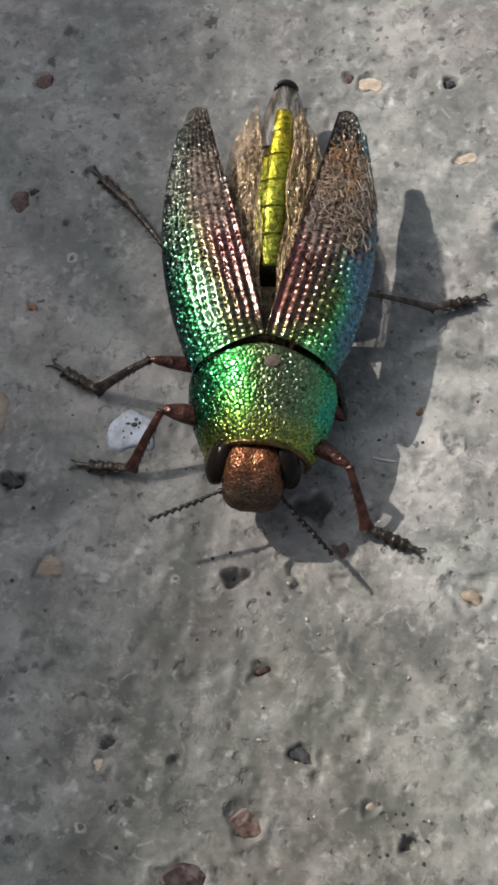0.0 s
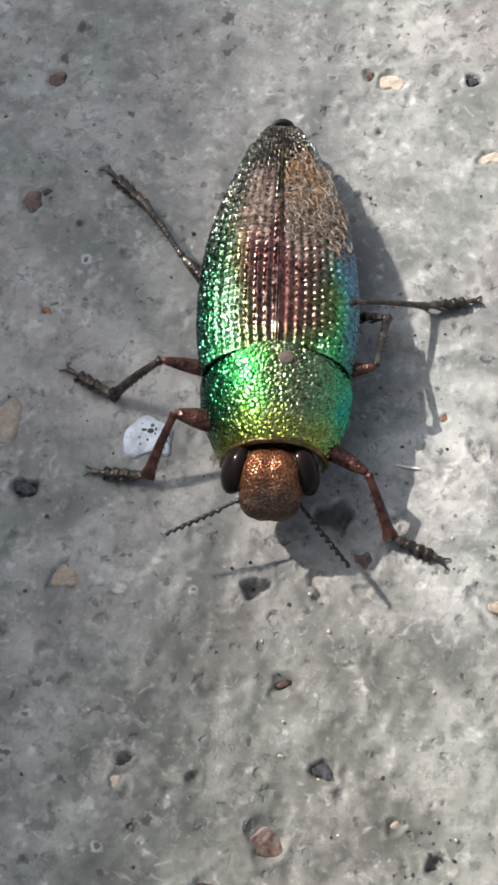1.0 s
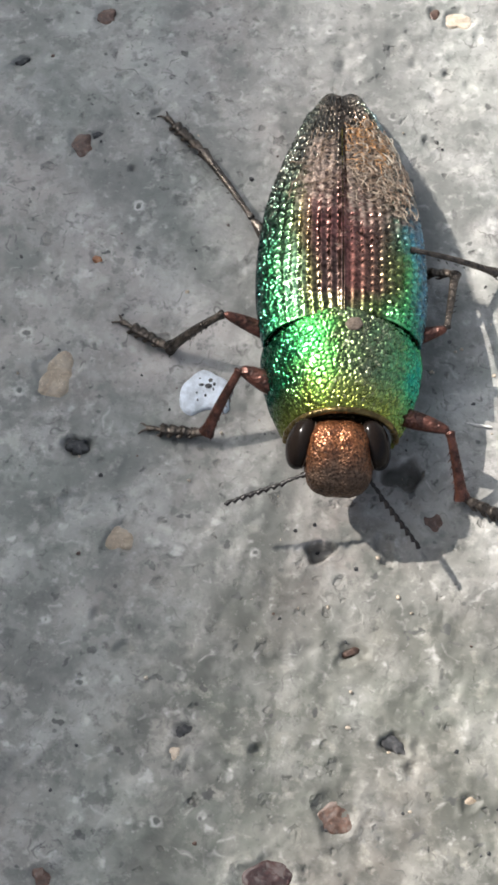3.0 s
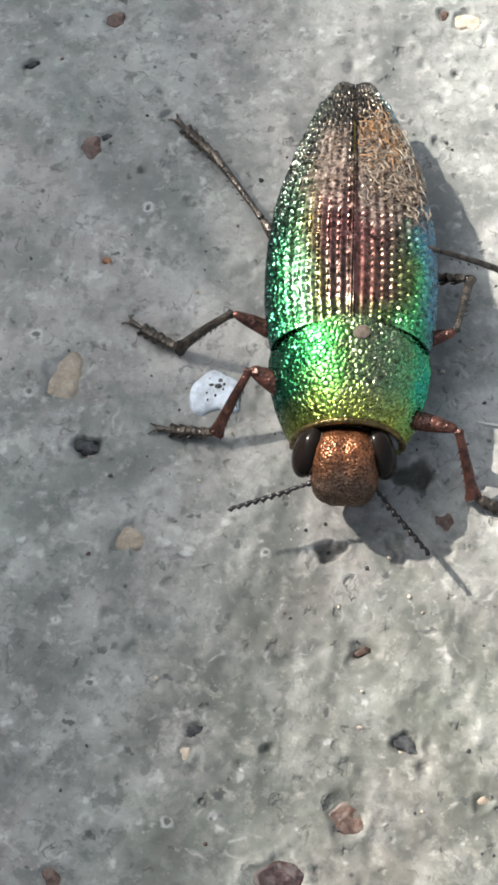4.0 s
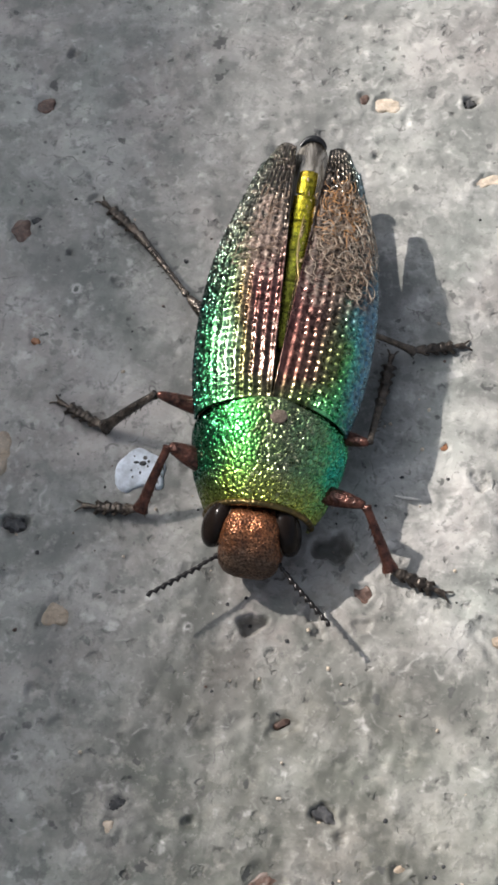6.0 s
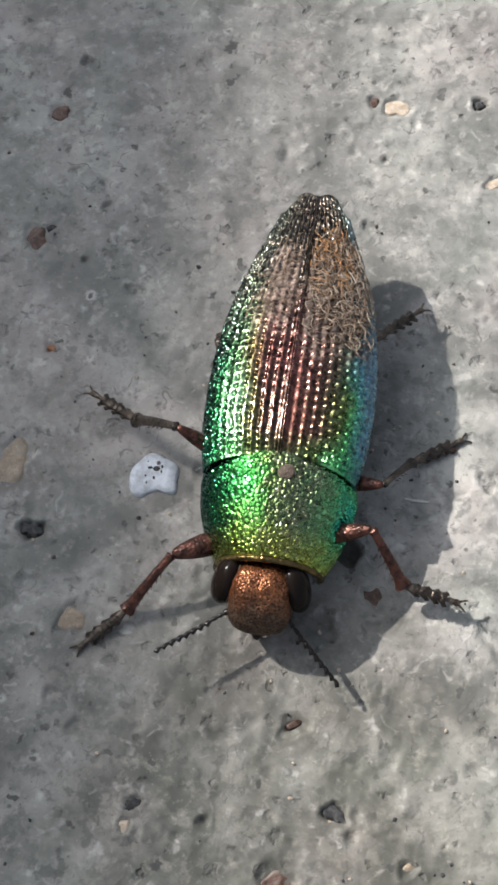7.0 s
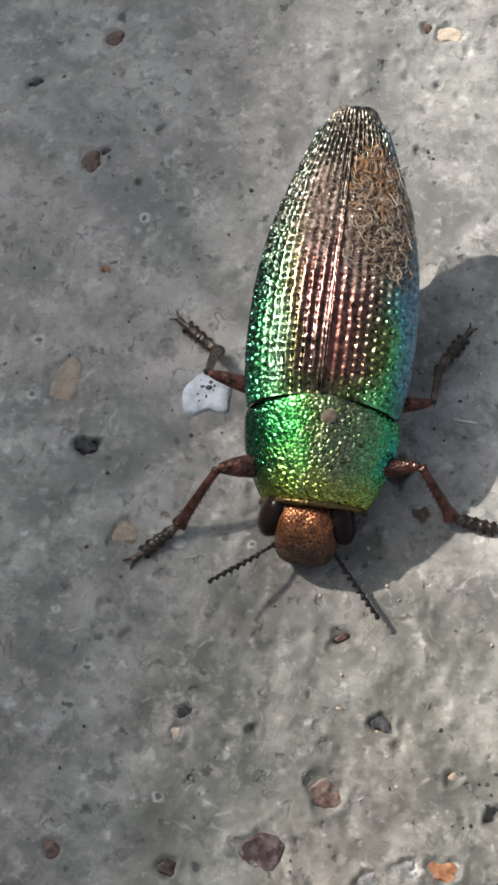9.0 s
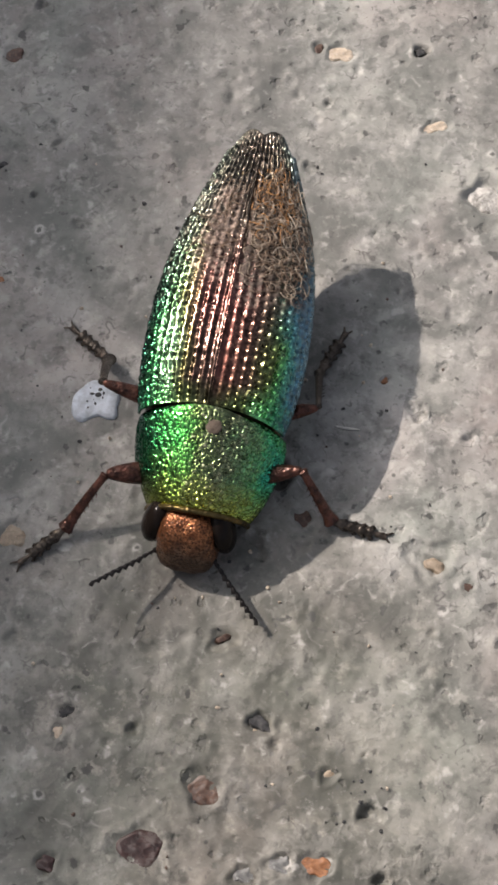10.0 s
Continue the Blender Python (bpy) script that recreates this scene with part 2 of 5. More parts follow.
def concrete():
    n = Nodes("worn concrete")
    p = n.at()
    broad = n.noise(p, 8.0, 4, 0.55, 0.2)
    base = n.ramp(broad, [(0.34, (0.155, 0.157, 0.146)), (0.45, (0.24, 0.235, 0.224)), (0.55, (0.33, 0.318, 0.302)), (0.66, (0.45, 0.432, 0.41))])
    tint = n.ramp(n.noise(p, 12.0, 3, 0.5, 0.8), [(0.36, (0.93, 1.0, 0.94)), (0.5, (1, 0.985, 0.96)), (0.64, (1.06, 0.96, 0.93))])
    base = n.mix(0.9, base, tint, "MULTIPLY")
    cloud = n.noise(p, 2.8, 5, 0.6, 0.15)
    base = n.mix(n.ramp(cloud, [(0.36, 0.75), (0.49, 0.0)]), base, (0.13, 0.132, 0.12))
    base = n.mix(n.ramp(cloud, [(0.52, 0.0), (0.66, 0.58)]), base, (0.50, 0.482, 0.46))
    grit = n.noise(p, 1.3, 5, 0.62)
    base = n.mix(n.ramp(grit, [(0.385, 0.65), (0.445, 0.0)]), base, (0.125, 0.127, 0.115))
    base = n.mix(n.ramp(grit, [(0.56, 0.0), (0.66, 0.55)]), base, (0.58, 0.555, 0.51))
    scab = n.noise(p, 3.4, 7, 0.68, 0.7)
    base = n.mix(n.ramp(scab, [(0.37, 0.35), (0.43, 0.0)]), base, (0.13, 0.125, 0.115))
    base = n.mix(n.ramp(scab, [(0.57, 0.0), (0.64, 0.3)]), base, (0.52, 0.495, 0.46))
    stain = n.noise(p, 6.0, 5, 0.6, 0.2)
    base = n.mix(n.ramp(stain, [(0.33, 0.70), (0.47, 0.0)]), base, (0.14, 0.145, 0.13))
    base = n.mix(n.ramp(n.noise(p, 18.0, 3, 0.5, 0.5), [(0.52, 0.0), (0.66, 0.30)]), base, (0.215, 0.22, 0.19))
    base = n.mix(n.ramp(n.noise(p, 350.0, 5, 0.6), [(0.36, 0.45), (0.60, 0.0)]), base, (0.16, 0.16, 0.15))
    # a greenish darker band with a ragged edge, strongest across the middle
    dark_band = n.math("ADD", n.node("SeparateXYZ", 1, Vector=p), n.math("MULTIPLY", n.math("SUBTRACT", n.noise(p, 9.0, 4, 0.6), 0.5), 0.034))
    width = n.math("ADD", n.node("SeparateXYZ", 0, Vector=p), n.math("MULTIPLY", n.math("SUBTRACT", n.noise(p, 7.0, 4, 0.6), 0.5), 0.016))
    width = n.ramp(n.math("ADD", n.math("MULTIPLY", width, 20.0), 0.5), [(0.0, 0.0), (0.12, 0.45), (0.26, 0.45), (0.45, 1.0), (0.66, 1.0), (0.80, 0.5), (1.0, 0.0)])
    dark_band = n.ramp(n.math("MULTIPLY", dark_band, -10.0), [(0.03, 0.0), (0.18, 1.0), (0.60, 0.8), (0.98, 0.0)])
    base = n.mix(n.math("MULTIPLY", dark_band, width), base, (0.53, 0.525, 0.48), "MULTIPLY")
    # pale rims and dark hairlines that wind round the grains
    wind = n.math("ABSOLUTE", n.math("SUBTRACT", n.noise(p, 2.0, 2, 0.5, 0.2), 0.5))
    where = n.math("MULTIPLY", n.ramp(n.noise(p, 4.5, 2, 0.6), [(0.47, 0.0), (0.58, 1.0)]), n.ramp(n.noise(p, 0.9, 3, 0.6), [(0.52, 0.0), (0.60, 0.9)]))
    base = n.mix(n.math("MULTIPLY", n.ramp(wind, [(0.0, 0.35), (0.035, 0.0)]), where), base, (0.66, 0.635, 0.59))
    line = n.math("ABSOLUTE", n.math("SUBTRACT", n.noise(p, 1.6, 2, 0.5, 0.2), 0.5))
    less = n.math("MULTIPLY", n.ramp(n.noise(p, 5.5, 2, 0.6), [(0.46, 0.0), (0.58, 1.0)]), n.ramp(n.noise(p, 1.1, 3, 0.6), [(0.50, 0.0), (0.58, 0.9)]))
    base = n.mix(n.math("MULTIPLY", n.ramp(line, [(0.0, 1.0), (0.022, 0.0)]), less), base, (0.09, 0.085, 0.08))
    fine = n.noise(p, 0.40, 4, 0.66)
    base = n.mix(n.ramp(fine, [(0.59, 0.0), (0.70, 0.20)]), base, (0.60, 0.58, 0.545))
    base = n.mix(n.ramp(fine, [(0.33, 0.6), (0.385, 0.0)]), base, (0.10, 0.10, 0.095))
    flake = n.noise(p, 1.4, 3, 0.55)
    base = n.mix(n.ramp(flake, [(0.65, 0.0), (0.72, 0.5)]), base, (0.60, 0.58, 0.545))
    base = n.mix(n.ramp(flake, [(0.315, 0.85), (0.34, 0.0)]), base, (0.055, 0.055, 0.052))
    # small craters: a dark core in a pale broken rim
    bent = n.mix(0.0007, p, n.node("TexNoise", 1, Vector=p, Scale=1400.0, Detail=3.0), "ADD")
    some = n.ramp(n.node("SeparateColor", 0, Color=n.cell(bent, 2.0, "F1", 1)), [(0.57, 0.0), (0.61, 1.0)])
    away = n.cell(bent, 2.0, "F1", 0)
    rim = n.ramp(away, [(0.08, 0.0), (0.12, 0.6), (0.15, 0.6), (0.21, 0.0)])
    base = n.mix(n.math("MULTIPLY", n.math("MULTIPLY", rim, some), n.ramp(flake, [(0.46, 0.0), (0.58, 1.0)])), base, (0.58, 0.56, 0.525))
    base = n.mix(n.math("MULTIPLY", n.ramp(away, [(0.06, 0.8), (0.10, 0.0)]), some), base, (0.075, 0.075, 0.07))
    dots = n.cell(p, 2.6, "F1", 0, 1.0)
    base = n.mix(n.ramp(dots, [(0.03, 0.8), (0.055, 0.0)]), base, (0.03, 0.03, 0.03))
    bump = n.bump(flake, 0.16, 0.6, n.bump(grit, 0.08, 0.6))
    bump = n.bump(fine, 0.03, 0.6, bump)
    # small ragged pocks, some shallow and some deep
    torn = n.mix(0.0011, p, n.node("TexNoise", 1, Vector=p, Scale=1100.0, Detail=4.0, Roughness=0.65), "ADD")
    for mm, keep, dark, deep in ((1.5, 0.82, 0.40, 0.12), (0.8, 0.80, 0.60, 0.08)):
        pock = n.math("ADD", n.cell(torn, mm, "F1", 0), n.math("MULTIPLY", n.math("SUBTRACT", n.noise(p, 0.3, 3, 0.6), 0.5), 0.35))
        few = n.ramp(n.node("SeparateColor", 1, Color=n.cell(torn, mm, "F1", 1)), [(keep, 0.0), (keep + 0.04, 1.0)])
        base = n.mix(n.math("MULTIPLY", n.ramp(pock, [(0.10, dark), (0.22, 0.0)]), few), base, (0.10, 0.095, 0.086))
        hole = n.math("MULTIPLY", n.ramp(pock, [(0.12, 1.0), (0.30, 0.0)]), few)
        bump = n.bump(n.math("SUBTRACT", 1.0, hole), deep, 0.9, bump)
    # crumbly ridges in broken stretches
    crest = n.math("ABSOLUTE", n.math("SUBTRACT", n.noise(torn, 1.2, 4, 0.6), 0.5))
    crest = n.math("MULTIPLY", n.ramp(crest, [(0.0, 1.0), (0.15, 0.0)], "EASE"), n.ramp(n.noise(p, 3.0, 3, 0.6), [(0.46, 0.0), (0.60, 1.0)]))
    bump = n.bump(crest, 0.05, 0.6, bump)
    base = n.mix(n.math("MULTIPLY", crest, 0.18), base, (0.52, 0.50, 0.46))
    gloss = n.ramp(grit, [(0.35, 0.45), (0.65, 0.68)])
    return n.done(base, gloss, 0.0, bump)


def stone(name, dark, light, rough=0.45):
    n = Nodes(name)
    p = n.at()
    g = n.noise(p, 0.5, 5, 0.6, 0.5)
    c = n.ramp(g, [(0.32, dark), (0.62, light)])
    c = n.mix(n.ramp(n.noise(p, 0.15, 4), [(0.6, 0.0), (0.72, 0.5)]), c, [min(1, v * 2.2) for v in light])
    c = n.mix(n.ramp(n.noise(p, 0.7, 5, 0.7, 0.6), [(0.50, 0.0), (0.60, 0.40)]), c, (0.22, 0.20, 0.18))
    shade = n.node("ObjectInfo", 5)
    c = n.mix(n.math("MULTIPLY", shade, 0.35), c, dark)
    return n.done(c, rough, 0.0, n.bump(g, 0.10, 0.8))


def plain(name, colour, rough, metal=0.0, grain=0.2, bump=0.03, low=0.7, **more):
    n = Nodes(name)
    p = n.at()
    g = n.noise(p, grain, 4, 0.6)
    c = n.ramp(g, [(0.35, [v * low for v in colour]), (0.65, colour)])
    return n.done(c, rough, metal, n.bump(g, bump, 0.7), **more)


def wing_case_metal():
    """Green, copper and blue metal, by the place on the wing case, with sun and sky light painted in; dust and dirt on
    the rear half.
    """
    n = Nodes("iridescent wing case")
    p = n.at()
    uv = n.node("SeparateXYZ", 0, Vector=n.at("UV"))
    side = uv.node.outputs[0]
    v = uv.node.outputs[1]
    u = n.math("ABSOLUTE", side)
    wob = n.math("MULTIPLY", n.math("SUBTRACT", n.noise(p, 1.2, 3), 0.5), 0.16)
    uw = n.math("ADD", u, wob)
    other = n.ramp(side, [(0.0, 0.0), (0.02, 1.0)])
    # left stops near 0.4 paint the sun highlight; right ones the bluish skylight
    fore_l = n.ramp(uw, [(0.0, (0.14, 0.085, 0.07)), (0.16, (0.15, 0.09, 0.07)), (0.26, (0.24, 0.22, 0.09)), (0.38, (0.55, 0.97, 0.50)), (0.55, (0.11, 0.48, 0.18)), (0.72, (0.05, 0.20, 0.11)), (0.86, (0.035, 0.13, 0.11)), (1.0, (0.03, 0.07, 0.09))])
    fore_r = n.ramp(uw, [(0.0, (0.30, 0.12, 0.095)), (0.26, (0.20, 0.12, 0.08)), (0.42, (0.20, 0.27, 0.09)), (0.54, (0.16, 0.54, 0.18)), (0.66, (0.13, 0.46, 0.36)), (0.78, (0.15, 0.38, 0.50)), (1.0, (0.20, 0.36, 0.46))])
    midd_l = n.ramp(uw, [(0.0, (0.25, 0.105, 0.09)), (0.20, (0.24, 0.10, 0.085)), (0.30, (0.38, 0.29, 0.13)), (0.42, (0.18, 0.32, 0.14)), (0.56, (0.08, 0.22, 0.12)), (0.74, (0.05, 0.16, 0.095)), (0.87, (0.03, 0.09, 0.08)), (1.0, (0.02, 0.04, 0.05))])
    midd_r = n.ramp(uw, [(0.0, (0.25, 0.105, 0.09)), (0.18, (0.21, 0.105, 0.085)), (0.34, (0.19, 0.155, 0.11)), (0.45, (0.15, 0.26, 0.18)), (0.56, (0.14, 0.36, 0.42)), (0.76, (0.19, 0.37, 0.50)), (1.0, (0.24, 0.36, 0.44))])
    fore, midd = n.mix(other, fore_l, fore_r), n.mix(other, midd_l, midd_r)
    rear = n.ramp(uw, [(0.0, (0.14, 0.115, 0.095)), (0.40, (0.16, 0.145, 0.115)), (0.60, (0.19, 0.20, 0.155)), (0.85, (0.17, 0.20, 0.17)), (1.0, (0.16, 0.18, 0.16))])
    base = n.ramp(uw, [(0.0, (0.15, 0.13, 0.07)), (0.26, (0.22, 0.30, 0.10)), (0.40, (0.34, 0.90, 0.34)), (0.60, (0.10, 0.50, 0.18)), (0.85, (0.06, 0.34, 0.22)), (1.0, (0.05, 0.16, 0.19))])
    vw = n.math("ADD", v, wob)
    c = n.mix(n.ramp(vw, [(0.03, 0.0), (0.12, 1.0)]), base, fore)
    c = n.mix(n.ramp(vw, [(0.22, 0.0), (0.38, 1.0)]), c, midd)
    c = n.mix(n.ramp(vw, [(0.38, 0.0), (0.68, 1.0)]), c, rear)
    deep = n.ramp(n.noise(p, 0.28, 4, 0.6), [(0.36, 0.22), (0.57, 1.0)])
    c = n.mix(1.0, c, deep, "MULTIPLY")
    # dust: a long patch by the seam on one case, a broad one on the other
    s = n.math("ADD", side, wob)
    patch_r = n.math("MULTIPLY", n.ramp(s, [(0.02, 0.0), (0.06, 1.0), (0.70, 1.0), (0.84, 0.0)]), n.ramp(vw, [(0.36, 0.0), (0.44, 1.0), (0.78, 1.0), (0.83, 0.0)]))
    minus = n.math("MULTIPLY", s, -1.0)
    patch_l = n.math("MULTIPLY", n.ramp(minus, [(0.02, 0.0), (0.08, 1.0), (0.28, 1.0), (0.43, 0.0)]), n.ramp(vw, [(0.42, 0.0), (0.54, 1.0), (0.76, 1.0), (0.81, 0.0)]))
    patch = n.math("ADD", patch_r, patch_l, True)
    speck = n.noise(p, 0.30, 5, 0.7)
    mask = n.math("MULTIPLY", patch, n.ramp(speck, [(0.42, 0.05), (0.50, 1.0)]))
    thin = n.math("MULTIPLY", n.ramp(n.noise(p, 0.5, 5, 0.7), [(0.52, 0.0), (0.68, 0.6)]), n.ramp(v, [(0.1, 0.3), (0.4, 0.75), (0.8, 0.95)]))
    mask = n.math("MAXIMUM", mask, thin)
    dirt = n.ramp(n.noise(p, 0.30, 5, 0.75), [(0.43, (0.028, 0.021, 0.018)), (0.52, (0.14, 0.10, 0.08)), (0.62, (0.46, 0.35, 0.28))])
    dirt = n.mix(n.math("MULTIPLY", patch_r, 0.75), dirt, (0.05, 0.037, 0.029))
    c = n.mix(mask, c, dirt)
    # grainy bluish bloom on the right flank, painted paler for the sky it reflects
    sky_bloom = n.math("MULTIPLY", n.ramp(s, [(0.50, 0.0), (0.74, 0.42)]), n.ramp(n.noise(p, 0.45, 3), [(0.36, 0.35), (0.60, 1.0)]))
    c = n.mix(n.math("MULTIPLY", sky_bloom, 0.8), c, (0.20, 0.32, 0.40))
    mask = n.math("MAXIMUM", mask, n.math("MULTIPLY", sky_bloom, 0.8))
    metal = n.math("SUBTRACT", 1.0, mask)
    rough = n.math("ADD", n.math("MULTIPLY", mask, 0.55), n.ramp(n.noise(p, 0.4, 3), [(0.3, 0.11), (0.7, 0.22)]))
    b = n.bump(n.noise(p, 0.14, 3), 0.007, 0.5)
    b = n.bump(speck, 0.09, n.math("MULTIPLY", mask, 0.9), b)
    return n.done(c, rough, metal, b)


def shield_metal():
    """Green metal of the neck shield, bronze in the middle, blue-green at the sides; sun streak and skylight painted
    in.
    """
    n = Nodes("iridescent neck shield")
    p = n.at()
    uv = n.node("SeparateXYZ", 0, Vector=n.at("UV"))
    side, v = uv.node.outputs[0], uv.node.outputs[1]
    wob = n.math("MULTIPLY", n.math("SUBTRACT", n.noise(p, 1.0, 3), 0.5), 0.22)
    u = n.math("ADD", side, wob)
    # the stop at 0.40 paints the sun streak; right stops are lifted for skylight
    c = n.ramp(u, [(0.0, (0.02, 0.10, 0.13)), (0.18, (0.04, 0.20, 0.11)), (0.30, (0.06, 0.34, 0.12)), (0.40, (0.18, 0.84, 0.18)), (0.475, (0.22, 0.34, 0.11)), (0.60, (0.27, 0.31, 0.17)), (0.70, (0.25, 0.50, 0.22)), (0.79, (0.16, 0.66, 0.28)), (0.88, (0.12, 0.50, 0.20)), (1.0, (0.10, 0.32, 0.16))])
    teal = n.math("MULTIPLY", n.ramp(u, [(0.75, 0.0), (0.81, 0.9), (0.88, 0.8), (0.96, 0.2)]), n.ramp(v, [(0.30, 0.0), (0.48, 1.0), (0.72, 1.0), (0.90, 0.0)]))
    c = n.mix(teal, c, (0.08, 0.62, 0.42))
    # yellow front end of the painted sun streak
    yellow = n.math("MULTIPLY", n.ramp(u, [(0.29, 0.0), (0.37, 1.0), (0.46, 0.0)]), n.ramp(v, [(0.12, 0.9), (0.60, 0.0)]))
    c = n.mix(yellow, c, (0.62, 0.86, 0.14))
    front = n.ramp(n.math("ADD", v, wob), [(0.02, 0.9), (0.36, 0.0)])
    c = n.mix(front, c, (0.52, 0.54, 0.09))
    c = n.mix(1.0, c, n.ramp(n.noise(p, 0.25, 4, 0.6), [(0.36, 0.42), (0.58, 1.0)]), "MULTIPLY")
    dust = n.math("MULTIPLY", n.ramp(n.noise(p, 0.35, 5, 0.7), [(0.55, 0.0), (0.69, 0.7)]), n.ramp(u, [(0.35, 0.1), (0.52, 0.9), (0.75, 0.3)]))
    c = n.mix(dust, c, (0.36, 0.31, 0.25))
    b = n.bump(n.noise(p, 0.16, 3), 0.010, 0.6)
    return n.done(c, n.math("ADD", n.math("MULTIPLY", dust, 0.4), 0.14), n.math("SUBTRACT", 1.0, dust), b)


def copper_metal(name, dark, light, rough=0.32, metal=0.85, cell_mm=0.16):
    n = Nodes(name)
    p = n.at()
    c = n.ramp(n.noise(p, 0.5, 4, 0.65), [(0.34, dark), (0.66, light)])
    b = n.bump(n.cell(p, cell_mm, "SMOOTH_F1"), 0.08, 0.85)
    return n.done(c, rough, metal, b)


def membrane():
    """Clear brown film, denser and golden along its creases."""
    n = Nodes("folded wing membrane")
    p = n.at()
    g = n.noise(p, 2.2, 3, 0.5, 0.6)
    long = n.node("Mapping", 0, Vector=p, Scale=(1.0, 0.35, 1.0))
    fold = n.math("ABSOLUTE", n.math("SUBTRACT", n.noise(long, 0.55, 3, 0.6, 1.4), 0.5))
    crease = n.ramp(fold, [(0.0, 1.0), (0.06, 0.0)])
    c = n.mix(crease, n.ramp(g, [(0.35, (0.17, 0.115, 0.065)), (0.62, (0.42, 0.295, 0.17))]), (0.62, 0.45, 0.25))
    n.done(c, 0.20, 0.35, n.bump(fold, 0.24, 1.0, n.bump(g, 0.12, 0.8)))
    n.put(n.b.inputs["Alpha"], n.math("MAXIMUM", n.math("MULTIPLY", crease, 0.9), n.ramp(g, [(0.38, 0.42), (0.62, 0.76)])))
    n.put(n.b.inputs["Specular IOR Level"], 0.9)
    return n.m


def horn():
    """Grey horn, half clear, with long pale streaks."""
    n = Nodes("dark glossy tail")
    p = n.at()
    long = n.node("Mapping", 0, Vector=p, Scale=(1.0, 0.16, 1.0))
    g = n.noise(long, 0.6, 4, 0.6, 0.4)
    c = n.ramp(g, [(0.36, (0.06, 0.052, 0.042)), (0.50, (0.20, 0.18, 0.15)), (0.64, (0.46, 0.43, 0.38))])
    return n.done(c, 0.16, 0.45, n.bump(g, 0.05, 0.7), Alpha=0.86)


def gilded_back():
    """Metal that turns from leaf green to gold towards the tail, with fine leathery grain."""
    n = Nodes("yellow-green metal back")
    p = n.at()
    far_back = n.math("ADD", n.node("SeparateXYZ", 1, Vector=p), n.math("MULTIPLY", n.math("SUBTRACT", n.noise(p, 1.2, 3), 0.5), 0.008))
    c = n.ramp(n.math("MULTIPLY", far_back, 50.0), [(0.22, (0.28, 0.29, 0.04)), (0.45, (0.40, 0.40, 0.05)), (0.58, (0.62, 0.56, 0.04)), (0.75, (0.78, 0.58, 0.06))])
    c = n.mix(1.0, c, n.ramp(n.noise(p, 0.35, 4, 0.65), [(0.34, 0.30), (0.62, 1.0)]), "MULTIPLY")
    return n.done(c, 0.26, 1.0, n.bump(n.noise(p, 0.3, 4, 0.65), 0.06, 0.9))


def copper_head():
    """Copper brow with close dark pores, duller and browner towards the mouth, where shade is painted in."""
    n = Nodes("copper head")
    p = n.at()
    pore = n.cell(p, 0.13, "F1")
    low = n.math("ADD", n.node("SeparateXYZ", 1, Vector=p), n.math("MULTIPLY", n.math("SUBTRACT", n.noise(p, 0.7, 4), 0.5), 0.0012))
    low = n.ramp(n.math("ADD", n.math("MULTIPLY", low, 500.0), 3.7), [(0.30, 1.0), (0.90, 0.0)])
    bright = n.ramp(n.noise(p, 0.5, 4, 0.65), [(0.34, (0.20, 0.070, 0.030)), (0.66, (0.46, 0.185, 0.075))])
    shaded = n.ramp(n.noise(p, 0.6, 4, 0.65), [(0.34, (0.075, 0.048, 0.034)), (0.66, (0.20, 0.130, 0.088))])
    c = n.mix(low, bright, shaded)
    c = n.mix(n.ramp(n.noise(p, 0.13, 4, 0.7), [(0.42, 0.85), (0.54, 0.0)]), c, (0.030, 0.017, 0.011))
    return n.done(c, n.math("ADD", n.math("MULTIPLY", low, 0.16), 0.30), 0.7, n.bump(pore, 0.05, 0.9))


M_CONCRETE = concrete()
M_BROWN = stone("brown pebble", (0.034, 0.019, 0.014), (0.135, 0.074, 0.050))
M_MAROON = stone("maroon pebble", (0.016, 0.008, 0.008), (0.062, 0.025, 0.022))
M_ORANGE = stone("orange pebble", (0.16, 0.06, 0.025), (0.42, 0.20, 0.09))
M_TAN = stone("tan pebble", (0.22, 0.17, 0.12), (0.42, 0.34, 0.25))
M_PATCH = stone("pale mortar", (0.12, 0.115, 0.105), (0.62, 0.60, 0.56), 0.8)
M_CREAM = stone("cream pebble", (0.38, 0.30, 0.22), (0.66, 0.56, 0.44))
M_BLACK = stone("black chip", (0.016, 0.016, 0.017), (0.075, 0.075, 0.078), 0.8)
M_GREY = stone("grey chip", (0.08, 0.08, 0.08), (0.26, 0.26, 0.25))
M_WHITE = plain("dried white dropping", (0.68, 0.73, 0.80), 0.6, 0.0, 0.5, 0.10, 0.62)
M_STRAW = plain("bleached straw", (0.72, 0.69, 0.63), 0.6, 0.0, 0.3, 0.02)
M_WALL = plain("grey plaster", (0.34, 0.33, 0.31), 0.9, 0.0, 30.0, 2.0)
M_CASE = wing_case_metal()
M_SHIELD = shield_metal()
M_HEAD = copper_head()
M_COLLAR = copper_metal("golden collar", (0.06, 0.045, 0.02), (0.22, 0.16, 0.06), 0.32, 0.9, 0.2)
M_LEG = copper_metal("copper brown leg", (0.030, 0.016, 0.012), (0.165, 0.068, 0.048), 0.28, 0.6)
M_SHIN = copper_metal("grey brown shin", (0.022, 0.019, 0.016), (0.13, 0.105, 0.085), 0.26, 0.6)
M_TARSUS = copper_metal("dark foot", (0.014, 0.012, 0.010), (0.125, 0.098, 0.076), 0.30, 0.6)
M_BELLY = copper_metal("dark bronze belly", (0.02, 0.015, 0.010), (0.10, 0.07, 0.03), 0.4, 0.7)
M_ABDOMEN = gilded_back()
M_TAIL = horn()
